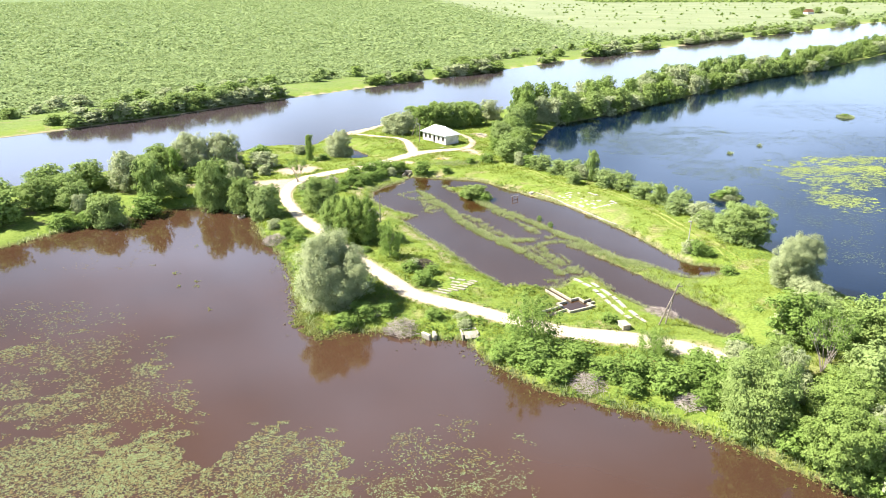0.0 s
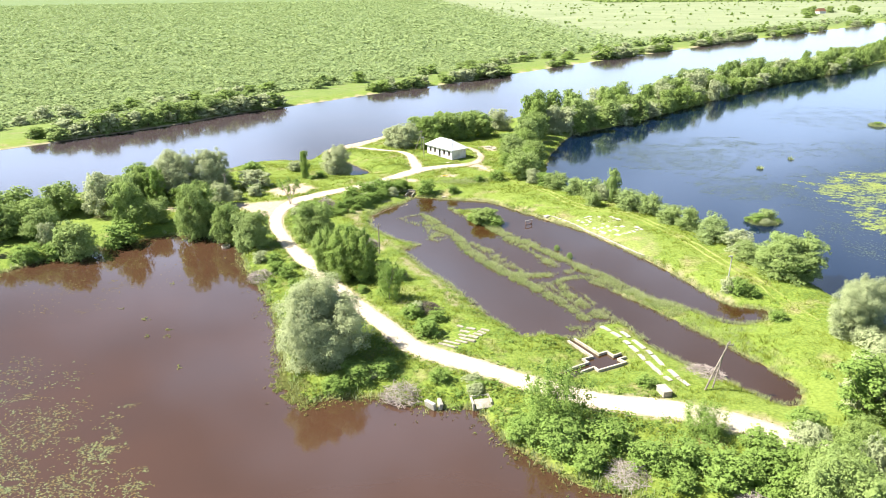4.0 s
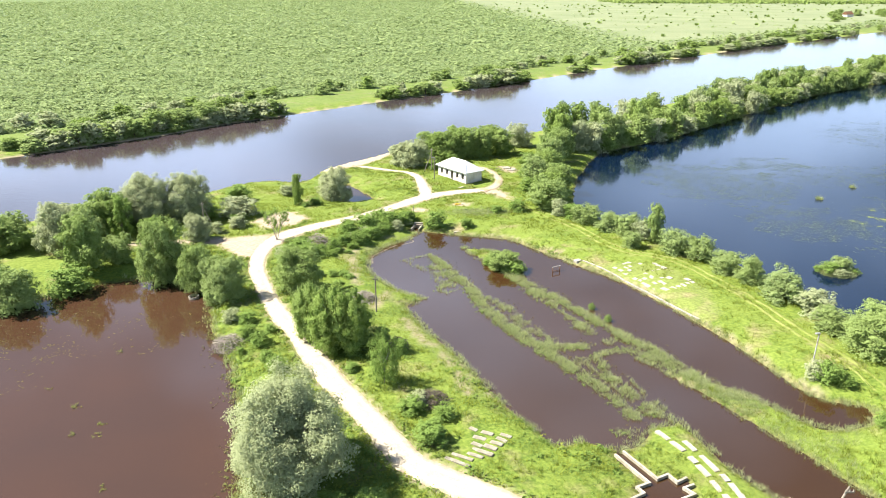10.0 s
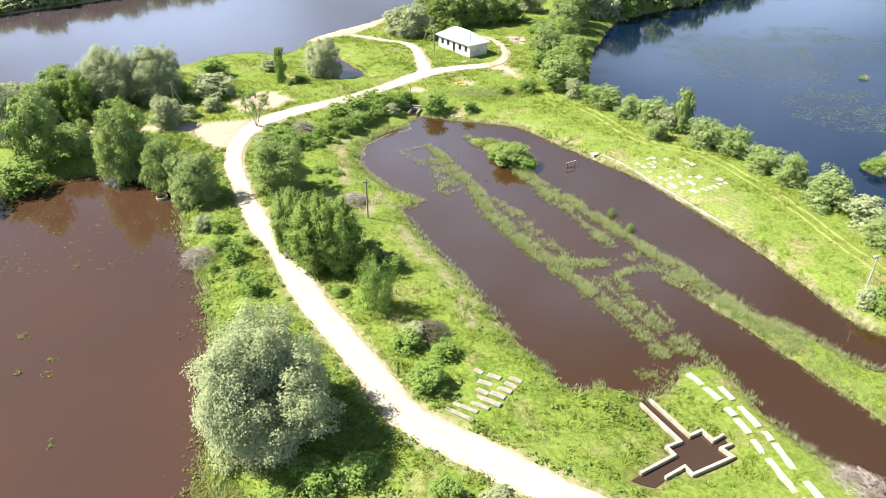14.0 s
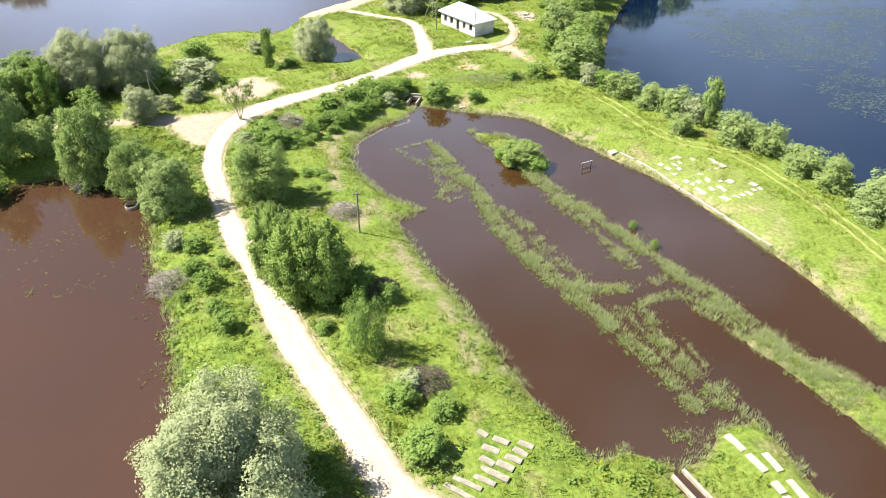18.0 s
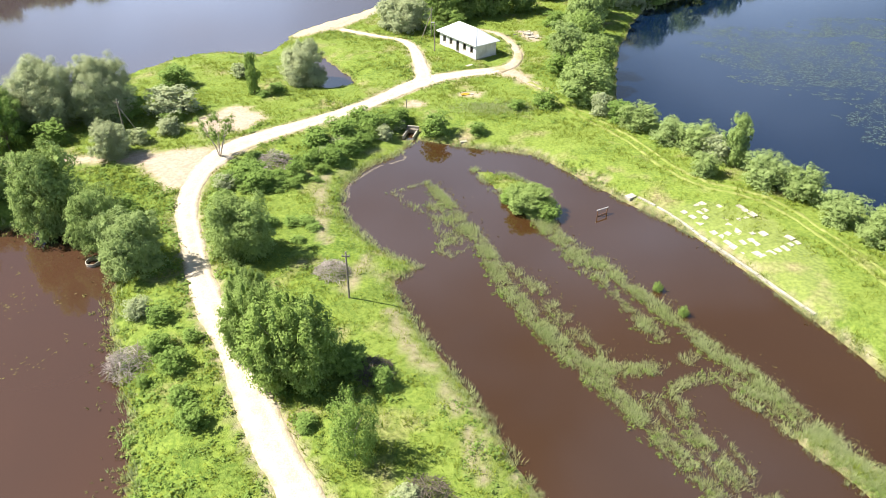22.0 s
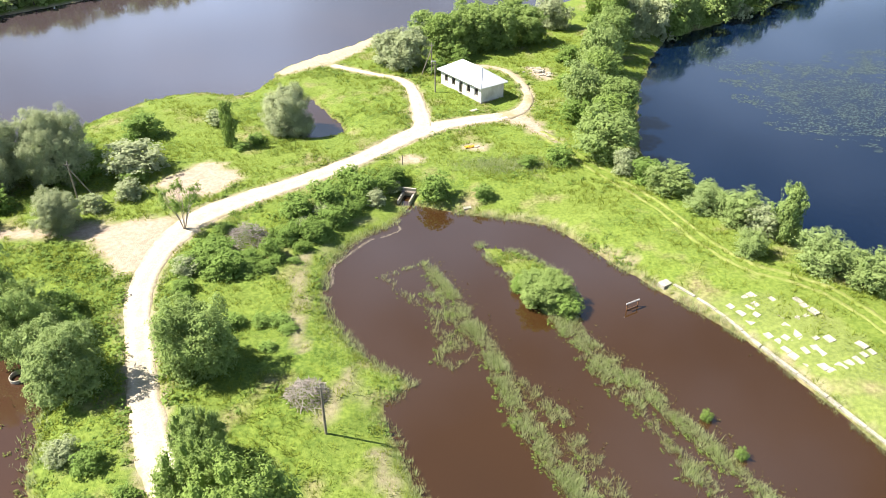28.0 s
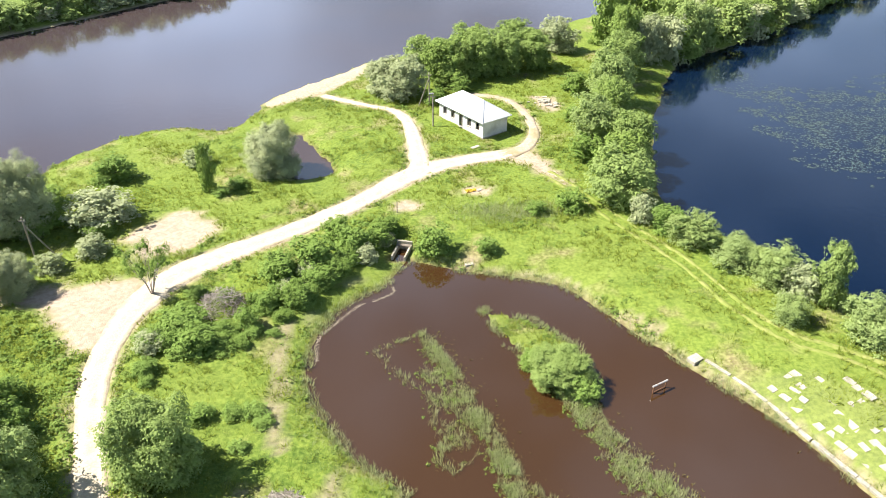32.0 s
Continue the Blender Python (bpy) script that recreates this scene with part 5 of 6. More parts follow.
float_weed("lake_weed", [(84, 38, 22, 24, 1.7), (106, 58, 16, 12, 1.5), (89, 0, 15, 15, 1.6), (112, -12, 26, 24), (128, 6, 30, 18), (98, -46, 14, 20), (92, -74, 12, 12), (118, 44, 24, 16), (180, 100, 40, 34), (150, 40, 20, 20), (150, -20, 30, 20), (70, 60, 8, 14)], 20, 0.26, "pale grey-green weed floating on the lake", M_LAKEWEED)
near_c = np.column_stack([rng.uniform(-90, 46, 60000), rng.uniform(-146, -27, 60000)])
wd = area(near_c[:, 0], near_c[:, 1], BAY)
ok = (wd < 0.2) & (wd > -9) & (rng.rand(60000) < 1.0 * np.exp(wd / 0.9)) & (wavy(near_c[:, 0], near_c[:, 1], 6, 4) > -0.5)
near_c = np.column_stack([near_c[ok], np.full(ok.sum(), 0.01)])
stuff("shore_weed", *scatter(rng, near_c, rng.uniform(0.15, 0.5, len(near_c)), 5, 0.1, 0.22, 0.55), M_SUNK, "brown half-drowned weed along the bay's shore", "weed")
px_, py_ = rng.uniform(-14, 60, 40000), rng.uniform(-108, 2, 40000)
pd = pond_distance(px_, py_)
ok = (pd < -0.1) & (rng.rand(40000) < 0.4 * np.exp(pd / 0.3)) & (wavy(px_, py_, 5, 7) > 0.0)
pond_c = np.column_stack([px_[ok], py_[ok], np.full(ok.sum(), 0.01)])
stuff("pond_weed", *scatter(rng, pond_c, rng.uniform(0.12, 0.4, len(pond_c)), 5, 0.2, 0.35, 0.5), M_SUNK, "brown-green weed in the pond's shallows", "weed")
float_weed("lake_algae", [(122, -8, 22, 20), (140, 2, 26, 16), (108, -34, 10, 14)], 40, 0.42, "yellow-green mat of algae on the lake", M_ALGAE)
sx_, sy_ = rng.uniform(-92, 48, 60000), rng.uniform(-146, -26, 60000)
wd = area(sx_, sy_, BAY)
ok = (wd < 1.0) & (rng.rand(60000) < np.exp(np.minimum(wd, 0) / 0.45)) & (wavy(sx_, sy_, 7, 3) > -0.5)
edge_c = np.column_stack([sx_[ok], sy_[ok], np.maximum(ground_height(sx_[ok], sy_[ok])[0], -0.2)])
stuff("shore_reeds", *scatter(rng, edge_c, rng.uniform(0.35, 1.0, len(edge_c)), 6, 0.5, 0.16), M_REED, "thin reeds and sedge along the bay's shore", "reeds")

# a pale line of scum in the pond's corner by the culvert
scum = spline([(-1.2, -2.4), (-2.3, -4.7), (-1.4, -8.6), (-3.6, -10.6), (-5.5, -11.6), (-8.0, -15.0), (-9.6, -17.8), (-9.4, -21.5)], 0.03)
scum = scum[wavy(scum[:, 0], scum[:, 1], 2.5, 4) > -0.5] + rng.normal(scale=0.12, size=(np.sum(wavy(scum[:, 0], scum[:, 1], 2.5, 4) > -0.5), 2))
scum = scum[water_distance(scum[:, 0], scum[:, 1]) < 0.05]
stuff("pond_scum", *scatter(rng, np.column_stack([scum, np.full(len(scum), 0.012)]), rng.uniform(0.06, 0.15, len(scum)), 3, 0.0, 0.7, 0.97), M_SCUM, "pale scum drifted into a line on the pond", "scum")
# sedge that fringes the bay, and single clumps in it
ex, ey = rng.uniform(-92, 48, 240000), rng.uniform(-146, -26, 240000)
wd = area(ex, ey, BAY)
ok = (wd < 0.4) & (wd > -5) & (rng.rand(240000) < 0.8 * np.exp(np.minimum(wd, 0) / 0.6)) & (wavy(ex, ey, 8, 6) + 0.4 * wavy(ex, ey, 2.5, 3) > -0.25)
sedge = np.column_stack([ex[ok], ey[ok], np.maximum(ground_height(ex[ok], ey[ok])[0], 0.0)])
extra = np.array([(-45.4, -57.4), (-45.7, -72.7), (-40.3, -79.4), (-51.2, -68.1), (-43.3, -79.0), (-40.4, -77.1), (-35.5, -89.5)])
extra = np.column_stack([np.repeat(extra, 7, 0) + rng.normal(scale=0.35, size=(len(extra) * 7, 2)), np.zeros(len(extra) * 7)])
bed = np.column_stack([rng.normal(-18.0, 2.0, 2200), rng.normal(-97.5, 3.6, 2200)])      # the sedge bed below the great willow
bed = bed[(np.abs(area(bed[:, 0], bed[:, 1], BAY)) < 2.2) & (wavy(bed[:, 0], bed[:, 1], 3, 5) > -0.4)]
sedge = np.concatenate([sedge, extra, np.column_stack([bed, np.maximum(ground_height(bed[:, 0], bed[:, 1])[0], 0)])])
stuff("shore_sedge", *domes(rng, sedge, rng.uniform(0.16, 0.42, len(sedge)), 10, 0.26), M_SEDGE, "olive sedge standing in the bay's shallow edge", "sedge")


# ---- the house ----
def wall_panel(length, height, thick, holes):
    """An upright wall along x from 0, outer face at y = 0, with openings (x0, x1, z0, z1) through it."""
    xs = sorted({0.0, length, *(v for o in holes for v in o[:2])})
    zs = sorted({0.0, height, *(v for o in holes for v in o[2:])})
    solid = {(i, j): not any(o[0] <= (xs[i] + xs[i + 1]) / 2 <= o[1] and o[2] <= (zs[j] + zs[j + 1]) / 2 <= o[3] for o in holes) for i in range(len(xs) - 1) for j in range(len(zs) - 1)}
    bm, cache = bmesh.new(), {}

    def v(i, j, y):
        return cache.setdefault((i, j, y), bm.verts.new((xs[i], y, zs[j])) if (i, j, y) not in cache else None)
    for (i, j), full in solid.items():
        if not full:
            continue
        c = ((i, j), (i + 1, j), (i + 1, j + 1), (i, j + 1))
        bm.faces.new([v(*p, 0.0) for p in c])
        bm.faces.new([v(*p, thick) for p in c[::-1]])
        for a, b, other in ((c[0], c[1], (i, j - 1)), (c[1], c[2], (i + 1, j)), (c[2], c[3], (i, j + 1)), (c[3], c[0], (i - 1, j))):
            if not solid.get(other, False):
                bm.faces.new((v(*b, 0.0), v(*a, 0.0), v(*a, thick), v(*b, thick)))
    return bm


def place(bm, m):
    bmesh.ops.transform(bm, matrix=m, verts=bm.verts)
    return bm


HL, HW, HH = 12.6, 5.4, 3.0
house = thing("house", "small white brick building with a light sheet-metal hip roof", "house", 12.9, 34.1, 1.47, 124.5 + 180)
# local x runs from the near corner along the front towards the back left; y goes to the far side
front_holes = [(1.0 + 2.35 * i, 2.05 + 2.35 * i, 0.95 if i != 2 else 0.12, 2.35) for i in range(5)]
walls = [("wall", wall_panel(HL, HH, 0.35, front_holes), Matrix.Identity(4)),
         ("wall", wall_panel(HL, HH, 0.35, []), pose(HL, HW, 0, 0, 0, 180)),
         ("wall", wall_panel(HW - 0.7, HH, 0.35, []), pose(0, HW - 0.35, 0, 0, 0, -90)),
         ("wall", wall_panel(HW - 0.7, HH, 0.35, []), pose(HL, 0.35, 0, 0, 0, 90))]
HOUSE_FLIP = Matrix.Diagonal((-1, 1, 1, 1))


def house_part(name, bm, material, parent, label=""):
    place(bm, HOUSE_FLIP)
    bmesh.ops.reverse_faces(bm, faces=bm.faces)
    return part(name, bm, material, parent, label)


for n, bm, m in walls:
    house_part(n, place(bm, m), M_WALL, house, "white brick wall")
bm = bmesh.new()
o = 0.55
ex = [bm.verts.new(p) for p in ((-o, -o, HH), (HL + o, -o, HH), (HL + o, HW + o, HH), (-o, HW + o, HH))]
lo = [bm.verts.new(v.co - Vector((0, 0, 0.14))) for v in ex]
r0, r1 = bm.verts.new((3.3, HW / 2, HH + 2.25)), bm.verts.new((HL - 3.3, HW / 2, HH + 2.25))
for f in ((ex[0], ex[1], r1, r0), (ex[1], ex[2], r1), (ex[2], ex[3], r0, r1), (ex[3], ex[0], r0), lo[::-1]):
    bm.faces.new(f)
for i in range(4):
    bm.faces.new((lo[i], lo[(i + 1) % 4], ex[(i + 1) % 4], ex[i]))
roof = house_part("roof", bm, M_ROOF, house, "light grey sheet-metal hip roof")
for a, b in (((-o, -o, HH), (3.3, HW / 2, HH + 2.25)), ((HL + o, -o, HH), (HL - 3.3, HW / 2, HH + 2.25)), ((HL + o, HW + o, HH), (HL - 3.3, HW / 2, HH + 2.25)),
             ((-o, HW + o, HH), (3.3, HW / 2, HH + 2.25)), ((3.3, HW / 2, HH + 2.25), (HL - 3.3, HW / 2, HH + 2.25))):
    house_part("ridge_cap", new_tube([Vector(a) + Vector((0, 0, 0.02)), Vector(b) + Vector((0, 0, 0.02))], [0.07, 0.07], 6), M_ROOF, roof)
for k in range(21):                                # standing seams on the front slope
    x = 0.1 + k * 0.62
    top = min(1.0, (x + o) / (3.3 + o), (HL + o - x) / (3.3 + o))
    y1, z1 = -o + top * (HW / 2 + o), HH + 2.25 * top
    house_part("seam", new_tube([(x, -o, HH + 0.015), (x, y1, z1 + 0.015)], [0.025, 0.025], 4), M_ROOF, roof)
house_part("floor_slab", new_box(-0.12, HL + 0.12, -0.12, HW + 0.12, -0.6, 0.05), M_CONCRETE, house, "concrete plinth")
# added dark panel behind the openings: the unlit room put in as colour
house_part("inner_wall", new_box(0.36, HL - 0.36, 3.0, 3.15, 0.06, HH - 0.2), M_DARK, house)
for i, (x0, x1, z0, z1) in enumerate(front_holes):
    w = house_part("window" if i != 2 else "door", place(wall_panel(x1 - x0, z1 - z0, 0.08, [(0.09, (x1 - x0) - 0.09, 0.09, z1 - z0 - 0.09)]), pose(x0, 0.16, z0)), M_OLDWOOD, house, "dark wooden frame in the opening")
    house_part("mullion", new_box((x0 + x1) / 2 - 0.03, (x0 + x1) / 2 + 0.03, 0.17, 0.23, z0 + 0.09, z1 - 0.09), M_OLDWOOD, w)
    if i != 2:
        house_part("sill", new_box(x0 - 0.06, x1 + 0.06, -0.07, 0.12, z0 - 0.08, z0 - 0.004), M_CONCRETE, w)


# ---- poles and masts ----
def pole(name, label, x, y, height, radius=0.13, lean=(0, 0), lamp=False, arm=True, wood=True, brace=None):
    z = spot(x, y)
    t = thing(name, label, "pole", x, y, z, 0, "poles")
    part("shaft", new_tube([(0, 0, -0.4), (lean[0] * 0.5, lean[1] * 0.5, height * 0.5), (lean[0], lean[1], height)], [radius, radius * 0.9, radius * 0.75], 9), M_OLDWOOD if wood else M_STEEL, t)
    if arm:
        cross = part("crossarm", new_box(lean[0] - 0.45, lean[0] + 0.45, lean[1] - 0.22, lean[1] - 0.10, height - 0.55, height - 0.43), M_OLDWOOD, t)
        for k in (-0.38, 0.0, 0.38):
            part("insulator", new_tube([(lean[0] + k, lean[1] - 0.16, height - 0.43), (lean[0] + k, lean[1] - 0.16, height - 0.22)], [0.05, 0.035], 7), M_CONCRETE, cross)
    if lamp:
        part("lamp_head", place(new_box(-0.16, 0.75, -0.15, 0.15, -0.1, 0.1, bevel=0.05), pose(lean[0], lean[1], height + 0.02, 0, -8, 200)), M_STEEL, t, "grey lamp head")
    if brace:
        part("brace", new_tube([(brace[0], brace[1], -0.3), (lean[0] * 0.8, lean[1] * 0.8, height * 0.82)], [radius * 0.85, radius * 0.7], 8), M_OLDWOOD, t)
    return t


pole("utility_pole", "old wooden utility pole on the grassy bank", -7.4, -46.9, 6.4)
pole("utility_pole", "braced wooden utility pole among shrubs", -47.5, -1.5, 6.2, brace=(1.7, 1.6))
pole("utility_pole", "wooden utility pole beside the house", 4.5, 39.8, 6.0, lamp=True)
pole("utility_pole", "braced wooden pole behind the house", 4.0, 50.0, 6.5, brace=(-2.2, -0.6))
pole("lamp_mast", "thin grey lamp mast on the pond bank", 54.5, -68.8, 5.6, 0.11, (0.35, 0.3), True, False, False)
pole("braced_pole", "A-shaped braced wooden pole by the water", 36.6, -103.0, 6.8, 0.13, (3.0, 0.7), brace=(1.3, 0.5))


# ---- concrete things ----
def slab(name, label, x, y, rz, sx, sy, thick=0.16, group="", z=None, tilt=(0, 0), material=None):
    bm = new_box(-sx / 2, sx / 2, -sy / 2, sy / 2, -0.25, thick, bevel=0.03)
    ob = whole(name, bm, material or M_CONCRETE, label, "slab", "", group)
    ob.matrix_basis = pose(x, y, (spot(x, y) + 0.04 if z is None else z), tilt[0], tilt[1], rz)
    return ob


srng = random.Random(8)
for row in (spline([(28.6, -82.0), (29.9, -85.2), (31.3, -89.7), (31.9, -94.3), (32.6, -98.5), (33.6, -102)], 0.1), spline([(31.1, -84.3), (32.1, -87.4), (33.2, -91.8), (33.7, -96.2), (34.6, -100), (35.6, -103)], 0.1)):
    at = 12
    while at < len(row) - 12:
        (x, y), (wx_, wy_) = row[at], row[at + 3] - row[at - 3]
        L = srng.choice((2.0, 2.2, 2.3, 1.3))
        slab("path_slab", "pale concrete slab of a sunken wheel path in the grass", x, y, math.degrees(math.atan2(wy_, wx_)) + srng.uniform(-4, 4), L, 0.72 + srng.uniform(-0.08, 0.05), 0.12,
             "slabs of the wheel path", tilt=(srng.uniform(-2, 2), srng.uniform(-2, 2)))
        at += int((L + srng.choice((0.1, 0.15, 0.2, 0.6))) * 10)
for x, y, L, W in [(3.7, -88.2, 3.6, 0.6), (4.3, -87.2, 3.0, 0.6), (5.8, -86.9, 2.2, 0.7), (6.7, -86.2, 3.0, 0.8), (7.7, -85.4, 1.8, 0.85), (8.5, -84.7, 1.7, 0.85), (9.2, -83.9, 1.6, 0.85), (9.8, -83.0, 1.6, 0.8),
                   (7.6, -82.6, 1.7, 0.8), (6.6, -83.5, 1.8, 0.8), (6.2, -84.8, 1.6, 0.8), (6.0, -81.7, 1.2, 0.7)]:
    slab("stacked_slab", "pale concrete plank lying among others on the grass", x, y, -33 + srng.uniform(-6, 6), L * 0.92, W * 0.82, 0.08 + srng.uniform(0, 0.08), "concrete planks on the grass", tilt=(srng.uniform(-4, 4), srng.uniform(-3, 3)), material=M_OLDCONCRETE)
# the slope of revetment slabs along the pond
edge = spline([(32.6, -24.0), (34.6, -26.8), (36.6, -30.4), (38.8, -35.4), (41.8, -42), (44.6, -48.5), (46.6, -53)], 1.2)
way = np.gradient(edge, axis=0)
kerb = thing("pond_kerb", "long pale concrete kerb along the pond bank", "kerb", 0, 0, 0)
for i, (x, y) in enumerate(edge):
    wx_, wy_ = way[i] / np.hypot(*way[i])
    turn = math.degrees(math.atan2(wy_, wx_))
    if i < len(edge) - 3:
        part("kerb_block", place(new_box(-0.5 * np.hypot(*way[i]) + 0.015, 0.5 * np.hypot(*way[i]) - 0.015, -0.2, 0.2, -0.5, 0.3 + srng.uniform(-0.03, 0.03), bevel=0.03), pose(x, y, max(0.1, spot(x, y) - 0.12), srng.uniform(-2, 2), 0, turn)), M_CONCRETE, kerb)
    for row in range(1, 8):
        d = 0.5 + row * 1.15
        if y > -28.0 - 0.25 * row or y < -41.5 or srng.random() < 0.02 + 0.065 * row + 0.45 * (math.sin(i * 0.9 + row * 0.6) > 0.7):
            continue
        px_, py_ = x - wy_ * d + srng.uniform(-0.2, 0.2), y + wx_ * d + srng.uniform(-0.2, 0.2)
        rise = math.degrees(math.atan2(spot(px_ - wy_ * 0.4, py_ + wx_ * 0.4) - spot(px_ + wy_ * 0.4, py_ - wx_ * 0.4), 0.8))
        slab("revetment_slab", "square concrete revetment slab half sunk in grass", px_, py_, turn + srng.uniform(-8, 8), srng.uniform(0.8, 1.25), srng.uniform(0.6, 0.95), srng.uniform(0.05, 0.12),
             "revetment slabs on the pond bank", tilt=(rise + srng.uniform(-4, 4), srng.uniform(-4, 4)))
slab("boundary_stone", "white block of concrete on the pond bank", 31.2, -23.1, 30, 1.4, 1.1, 0.3)

# the cross-shaped sluice basin
basin_thing = thing("sluice_basin", "cross-shaped low concrete basin filled with brown water", "basin", 0, 0, 0)
for line in SLUICE:
    for k, ((x0, y0), (x1, y1)) in enumerate(zip(line, line[1:])):
        L = math.hypot(x1 - x0, y1 - y0)
        part("wall_segment", place(new_box(-0.13, L + 0.13, -0.15, 0.15, -0.9, 0.38 + 0.012 * (k % 3), bevel=0.02), pose(x0, y0, 0, 0, 0, math.degrees(math.atan2(y1 - y0, x1 - x0)))), M_CONCRETE, basin_thing)
bm = bmesh.new()
f = bm.faces.new([bm.verts.new((x, y, 0.02)) for x, y in SLUICE_FLOOR])
bmesh.ops.triangulate(bm, faces=[f])
if sum(f.normal.z for f in bm.faces) < 0:
    bmesh.ops.reverse_faces(bm, faces=bm.faces)
part("water_surface", bm, M_POND, basin_thing, "still brown water in the basin")

# the culvert at the head of the pond
culvert = thing("culvert", "open concrete culvert head with side walls at the pond", "culvert", -0.6, -0.5, 0, -15, scale=(0.88, 0.9, 0.95))
for x in (-1.15, 1.15):
    part("side_wall", new_box(x * 0.85 - 0.15, x * 0.85 + 0.15, -1.5, 2.0, -0.8, 0.72, bevel=0.03), M_CONCRETE, culvert)
part("back_wall", new_box(-1.2, 1.2, 2.0, 2.3, -0.8, 1.2, bevel=0.03), M_CONCRETE, culvert)
part("floor", new_box(-0.82, 0.82, -1.5, 2.0, -0.8, -0.25), M_CONCRETE, culvert)
part("footbridge", new_box(-1.2, 1.2, 1.3, 1.9, 0.724, 0.82, bevel=0.02), M_OLDWOOD, culvert, "wooden plank across the culvert")

# the ring, blocks and box round the bay
ring = bmesh.new()
N = 28
prof = [(0.78, -0.5), (0.90, -0.5), (0.90, 0.42), (0.87, 0.46), (0.80, 0.46), (0.77, 0.42)]
rings = [[ring.verts.new((r * math.cos(2 * math.pi * k / N), r * math.sin(2 * math.pi * k / N), z)) for r, z in prof] for k in range(N)]
for k in range(N):
    for j in range(len(prof)):
        ring.faces.new((rings[k][j], rings[(k + 1) % N][j], rings[(k + 1) % N][(j + 1) % len(prof)], rings[k][(j + 1) % len(prof)]))
bmesh.ops.recalc_face_normals(ring, faces=ring.faces)
ob = whole("concrete_ring", ring, M_CONCRETE, "concrete well ring standing in shallow brown water", "ring")
ob.matrix_basis = pose(-40.0, -37.4, 0, 4, -3, 0)
blocks = thing("broken_culvert_head", "two broken concrete walls leaning in the water", "concrete block", 1.0, -103.0, 0, 20)
part("wall_piece", place(new_box(-0.26, 0.26, -0.85, 0.85, -0.6, 1.0, bevel=0.06), pose(-0.55, 0, 0, 0, -9, 24)), M_CONCRETE, blocks)
part("wall_piece", place(new_box(-0.26, 0.26, -0.95, 0.75, -0.6, 0.9, bevel=0.06), pose(0.5, -0.15, 0, 0, 14, -12)), M_CONCRETE, blocks)
outlet = thing("outlet_box", "open concrete outlet box on the shore", "concrete box", 7.0, -103.2, 0.1, 8)
for b in ((-1.3, 1.3, 0.9, 1.15), (-1.3, -1.05, -1.0, 0.9), (1.05, 1.3, -1.0, 0.9)):
    part("wall_piece", new_box(*b, -0.5, 0.95, bevel=0.03), M_CONCRETE, outlet)
part("floor", new_box(-1.05, 1.05, -1.0, 0.9, -0.5, 0.05), M_CONCRETE, outlet)
part("cover_slab", place(new_box(-1.2, 1.2, -0.55, 0.95, 0, 0.16, bevel=0.03), pose(0.25, -0.95, 0.55, 24, 4, 6)), M_CONCRETE, outlet, "tilted concrete cover slab")
crate = thing("concrete_box", "square concrete well box with a flat lid", "concrete box", 31.0, -103.6, spot(31.0, -103.6), 10)
part("body", new_box(-0.6, 0.6, -0.95, 0.95, -0.2, 0.75, bevel=0.04), M_CONCRETE, crate)
part("lid", new_box(-0.66, 0.66, -1.01, 1.01, 0.754, 0.86, bevel=0.02), M_CONCRETE, crate, "pale concrete lid")
# the iron frame in the pond
gate = thing("iron_gate", "rusty iron frame standing in the pond", "frame", 26.2, -27.2, 0, 28)
for x in (-0.85, 0.85):
    part("post", new_tube([(x, 0, -0.8), (x, 0, 0.95)], [0.07, 0.07], 7), M_RUST, gate)
part("top_bar", new_tube([(-1.0, 0, 0.95), (1.0, 0, 0.95)], [0.1, 0.1], 7), M_STEEL, gate)
part("low_bar", new_tube([(-0.85, 0, 0.12), (0.85, 0, 0.12)], [0.05, 0.05], 6), M_RUST, gate)
post = whole("marker_post", new_tube([(0, 0, -0.3), (0.05, 0, 1.7)], [0.08, 0.06], 7), M_OLDWOOD, "short wooden post in the grass", "post")
post.matrix_basis = pose(-1.3, 9.0, spot(-1.3, 9.0))


# ---- brush piles ----
def brush_pile(x, y, r, h, seed, dark=False):
    g = np.random.RandomState(seed)
    material = M_BARK if dark else M_TWIG
    heap = thing("brush_heap", "heap of dark cut branches" if dark else "heap of dry grey cut branches on the grass", "brush heap", x, y, spot(x, y), 0, "brush heaps")

    def bough(bm, thick, long, low):
        a, d = g.uniform(0, 2 * math.pi), r * math.sqrt(g.uniform(0, 1))
        c = Vector((math.cos(a) * d, math.sin(a) * d, h * (1 - (d / r) ** 2) * g.uniform(low, 1) + 0.05))
        b, L = g.uniform(0, 2 * math.pi), r * long * g.uniform(0.6, 1.2)
        e = Vector((math.cos(b) * L / 2, math.sin(b) * L / 2, g.uniform(-0.25, 0.45) * L / 2))
        return tube(bm, [c - e, c + Vector(g.normal(scale=0.05, size=3)), c + e], [thick, thick * 0.8, thick * 0.25], 4, False)
    for _ in range(34):
        part("branch", bough(bmesh.new(), 0.042, 0.7, 0.6), material, heap)
    tangle = bmesh.new()
    for _ in range(420):
        bough(tangle, 0.026, 0.5, 0.05)
    tagged(part("tangle", tangle, material, heap), kind="stuff")


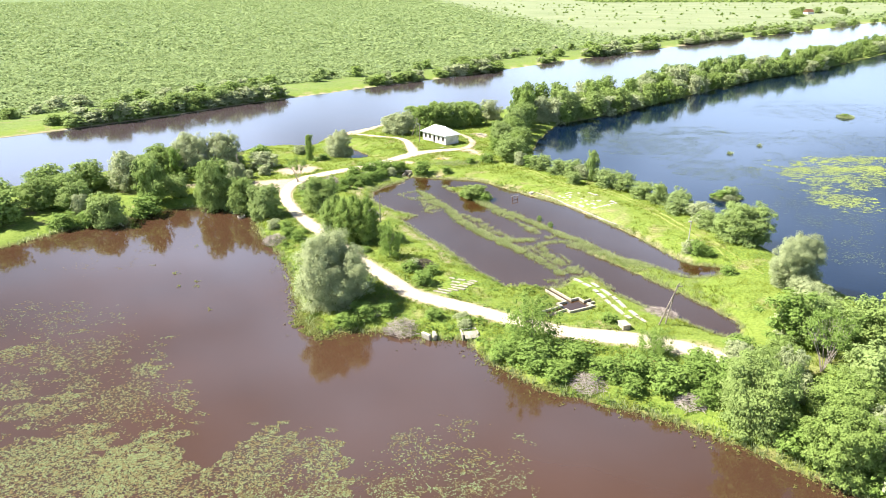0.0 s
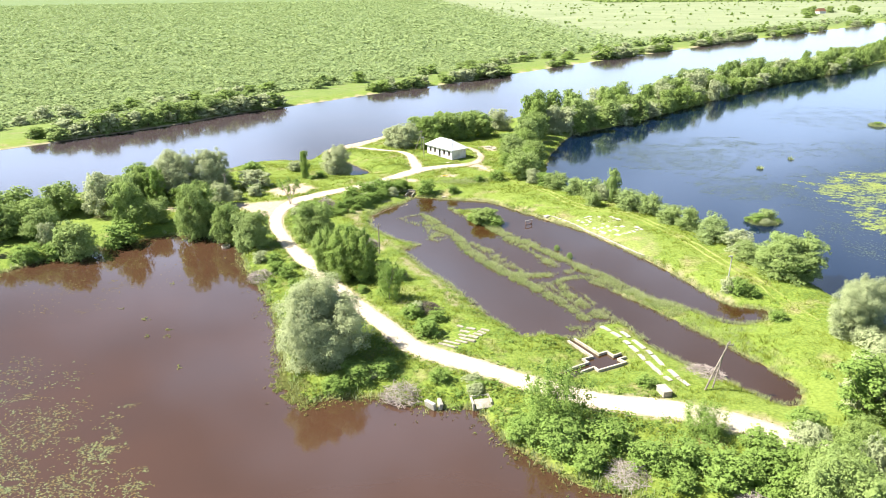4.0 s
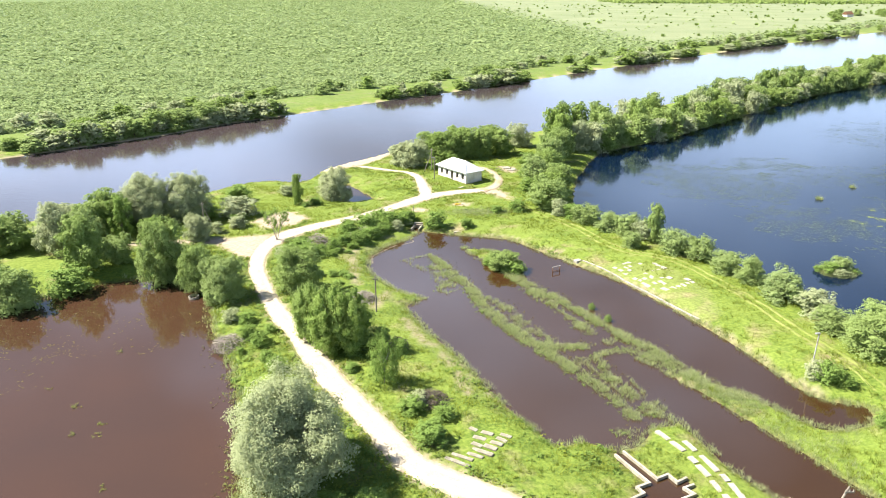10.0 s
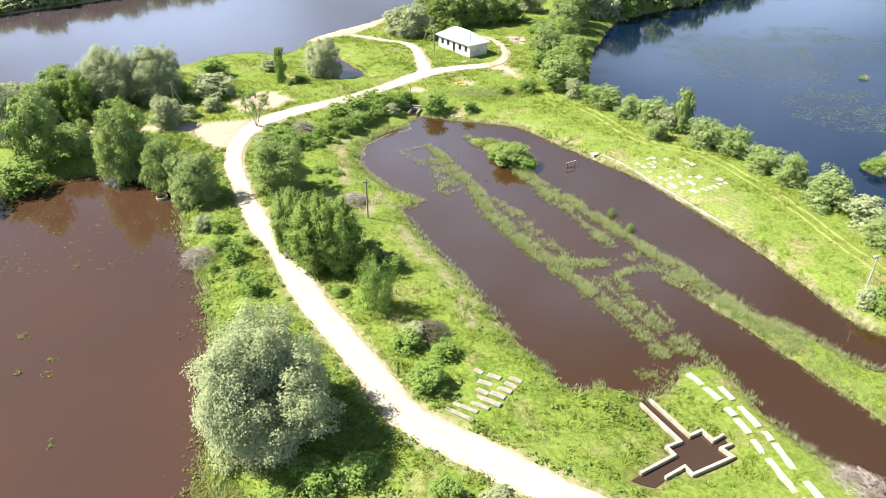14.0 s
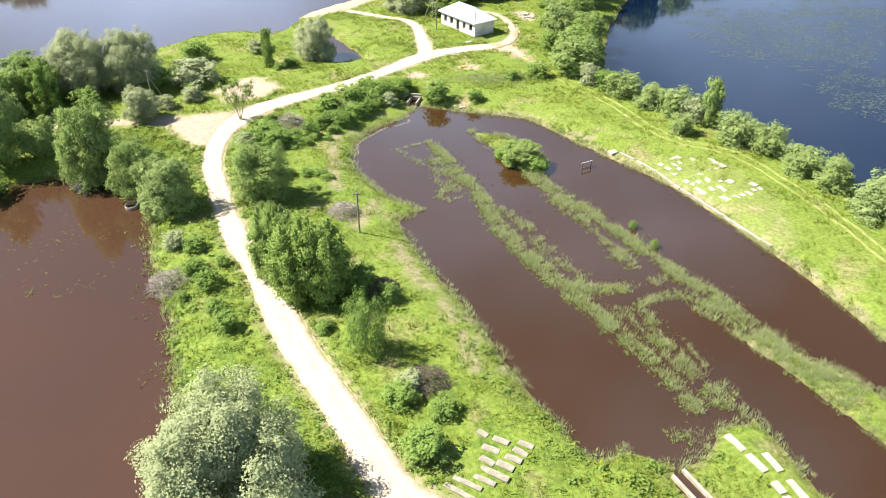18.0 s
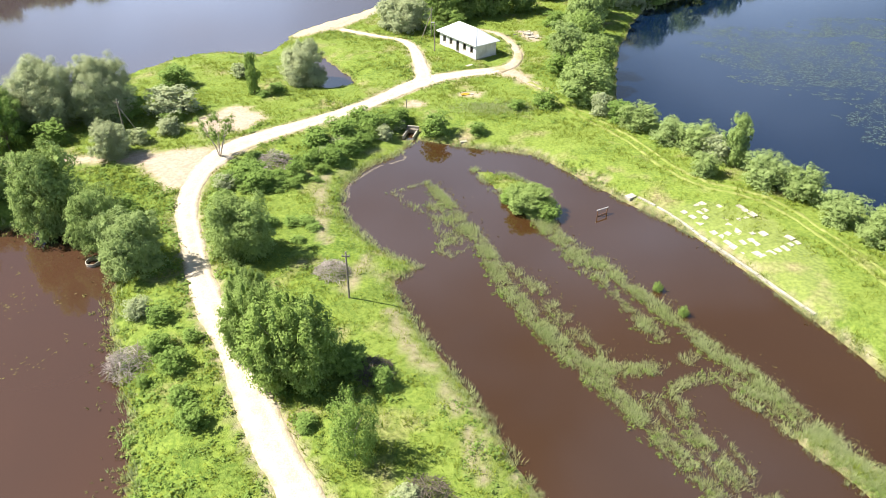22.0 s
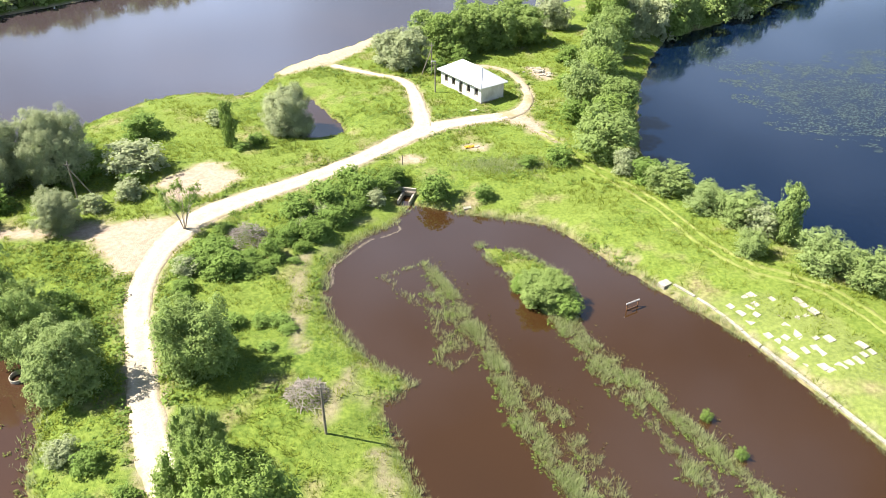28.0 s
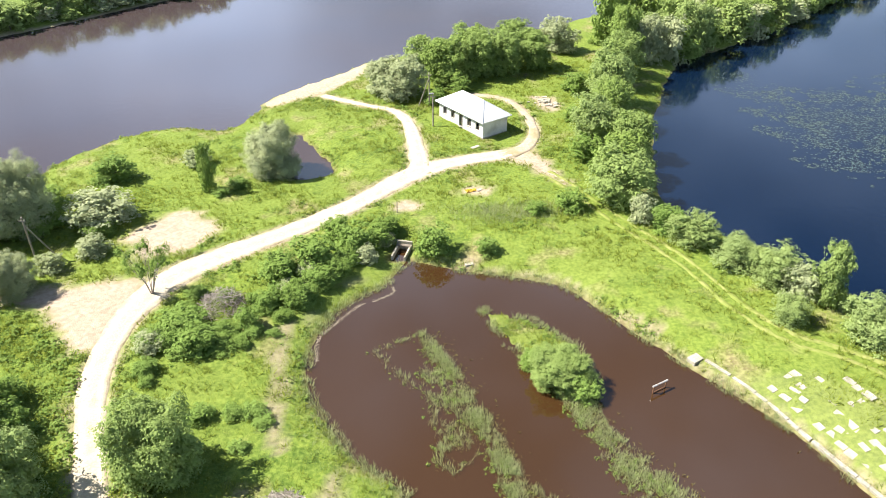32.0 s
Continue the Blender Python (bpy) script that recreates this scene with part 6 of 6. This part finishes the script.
for i, row in enumerate([(-21.2, -12.6, 2.8, 2.4), (-9.8, -42.0, 2.2, 1.6), (-4.2, -59.6, 2.2, 1.5, True), (-29.0, -56.8, 2.8, 1.7), (1.0, -75.0, 2.4, 1.3, True), (-3.2, -100.2, 2.8, 1.5), (21.5, -119.5, 2.6, 1.2),
                         (33, -125.5, 2.0, 1.2), (38.6, -98.0, 2.8, 0.5)]):
    brush_pile(*row[:4], 40 + i, len(row) > 4)

# ---- the far farmhouse ----
farm = thing("farmhouse", "far small house with a red-brown roof", "house", 735, 1120, 0.9, 25)
part("wall", new_box(-8, 8, -5, 5, -0.5, 4.2), M_WALL, farm)
bm = bmesh.new()
pts = [bm.verts.new(p) for p in ((-8.6, -5.8, 4.1), (8.6, -5.8, 4.1), (8.6, 5.8, 4.1), (-8.6, 5.8, 4.1), (-8.6, 0, 9), (8.6, 0, 9))]
for f in ((0, 1, 5, 4), (2, 3, 4, 5), (1, 2, 5), (3, 0, 4), (3, 2, 1, 0)):
    bm.faces.new([pts[k] for k in f])
part("roof", bm, M_RUST, farm, "red-brown gable roof")
for x, y, h, r in [(700, 1105, 10, 9), (770, 1150, 12, 9), (800, 1120, 11, 10), (745, 1165, 12, 9), (680, 1060, 8, 9), (660, 1010, 7, 9), (830, 1180, 12, 10), (620, 950, 6, 8)]:
    plant("far_tree", x, y, h, r, 0.9, label="tree beside the far farmhouse")

# bushes that stand in the pond, and the rubble by the house
for x, y in ((29.0, -45.0), (30.6, -49.8)):
    plant("sapling", x, y, 1.3, 0.65, -0.05, label="small yellow-green bush standing in the pond")
for i in range(26):
    x, y = 26.2 + srng.gauss(0, 1.3), 50.6 + srng.gauss(0, 1.5)
    slab("rubble_block", "pale lump of rubble on sandy ground", x, y, srng.uniform(0, 180), srng.uniform(0.4, 1.1), srng.uniform(0.3, 0.6), srng.uniform(0.08, 0.3), "rubble by the house", tilt=(srng.uniform(-8, 8), srng.uniform(-8, 8)))
# a yellow sheet and a pale slab by the sandy patch above the pond
sheet = bmesh.new()
for i in range(7):
    for j in range(4):
        sheet.verts.new((i * 0.3 - 0.9, j * 0.3 - 0.45, 0.06 + 0.07 * math.sin(i * 1.7 + j) + 0.05 * math.cos(j * 2.1 + i * 0.6)))
sheet.verts.ensure_lookup_table()
for i in range(6):
    for j in range(3):
        sheet.faces.new([sheet.verts[k] for k in (i * 4 + j, i * 4 + 4 + j, i * 4 + 5 + j, i * 4 + 1 + j)])
bmesh.ops.solidify(sheet, geom=sheet.faces[:], thickness=0.02)
tarp = whole("yellow_sheet", sheet, M_YELLOW, "crumpled yellow plastic sheet on sandy ground", "sheet")
tarp.matrix_basis = pose(9.6, 15.2, spot(9.6, 15.2) + 0.06, 0, 0, 20)
slab("sandy_slab", "pale slab lying beside a yellow sheet", 10.9, 15.3, 40, 0.9, 0.5, 0.12)
slab("bank_slab", "pale flat slab on the pond's grassy shore", 8.2, -3.6, 10, 1.1, 0.6, 0.14)
slab("door_slab", "concrete slab lying in front of the house", 11.4, 30.6, 34, 1.6, 0.8, 0.12)
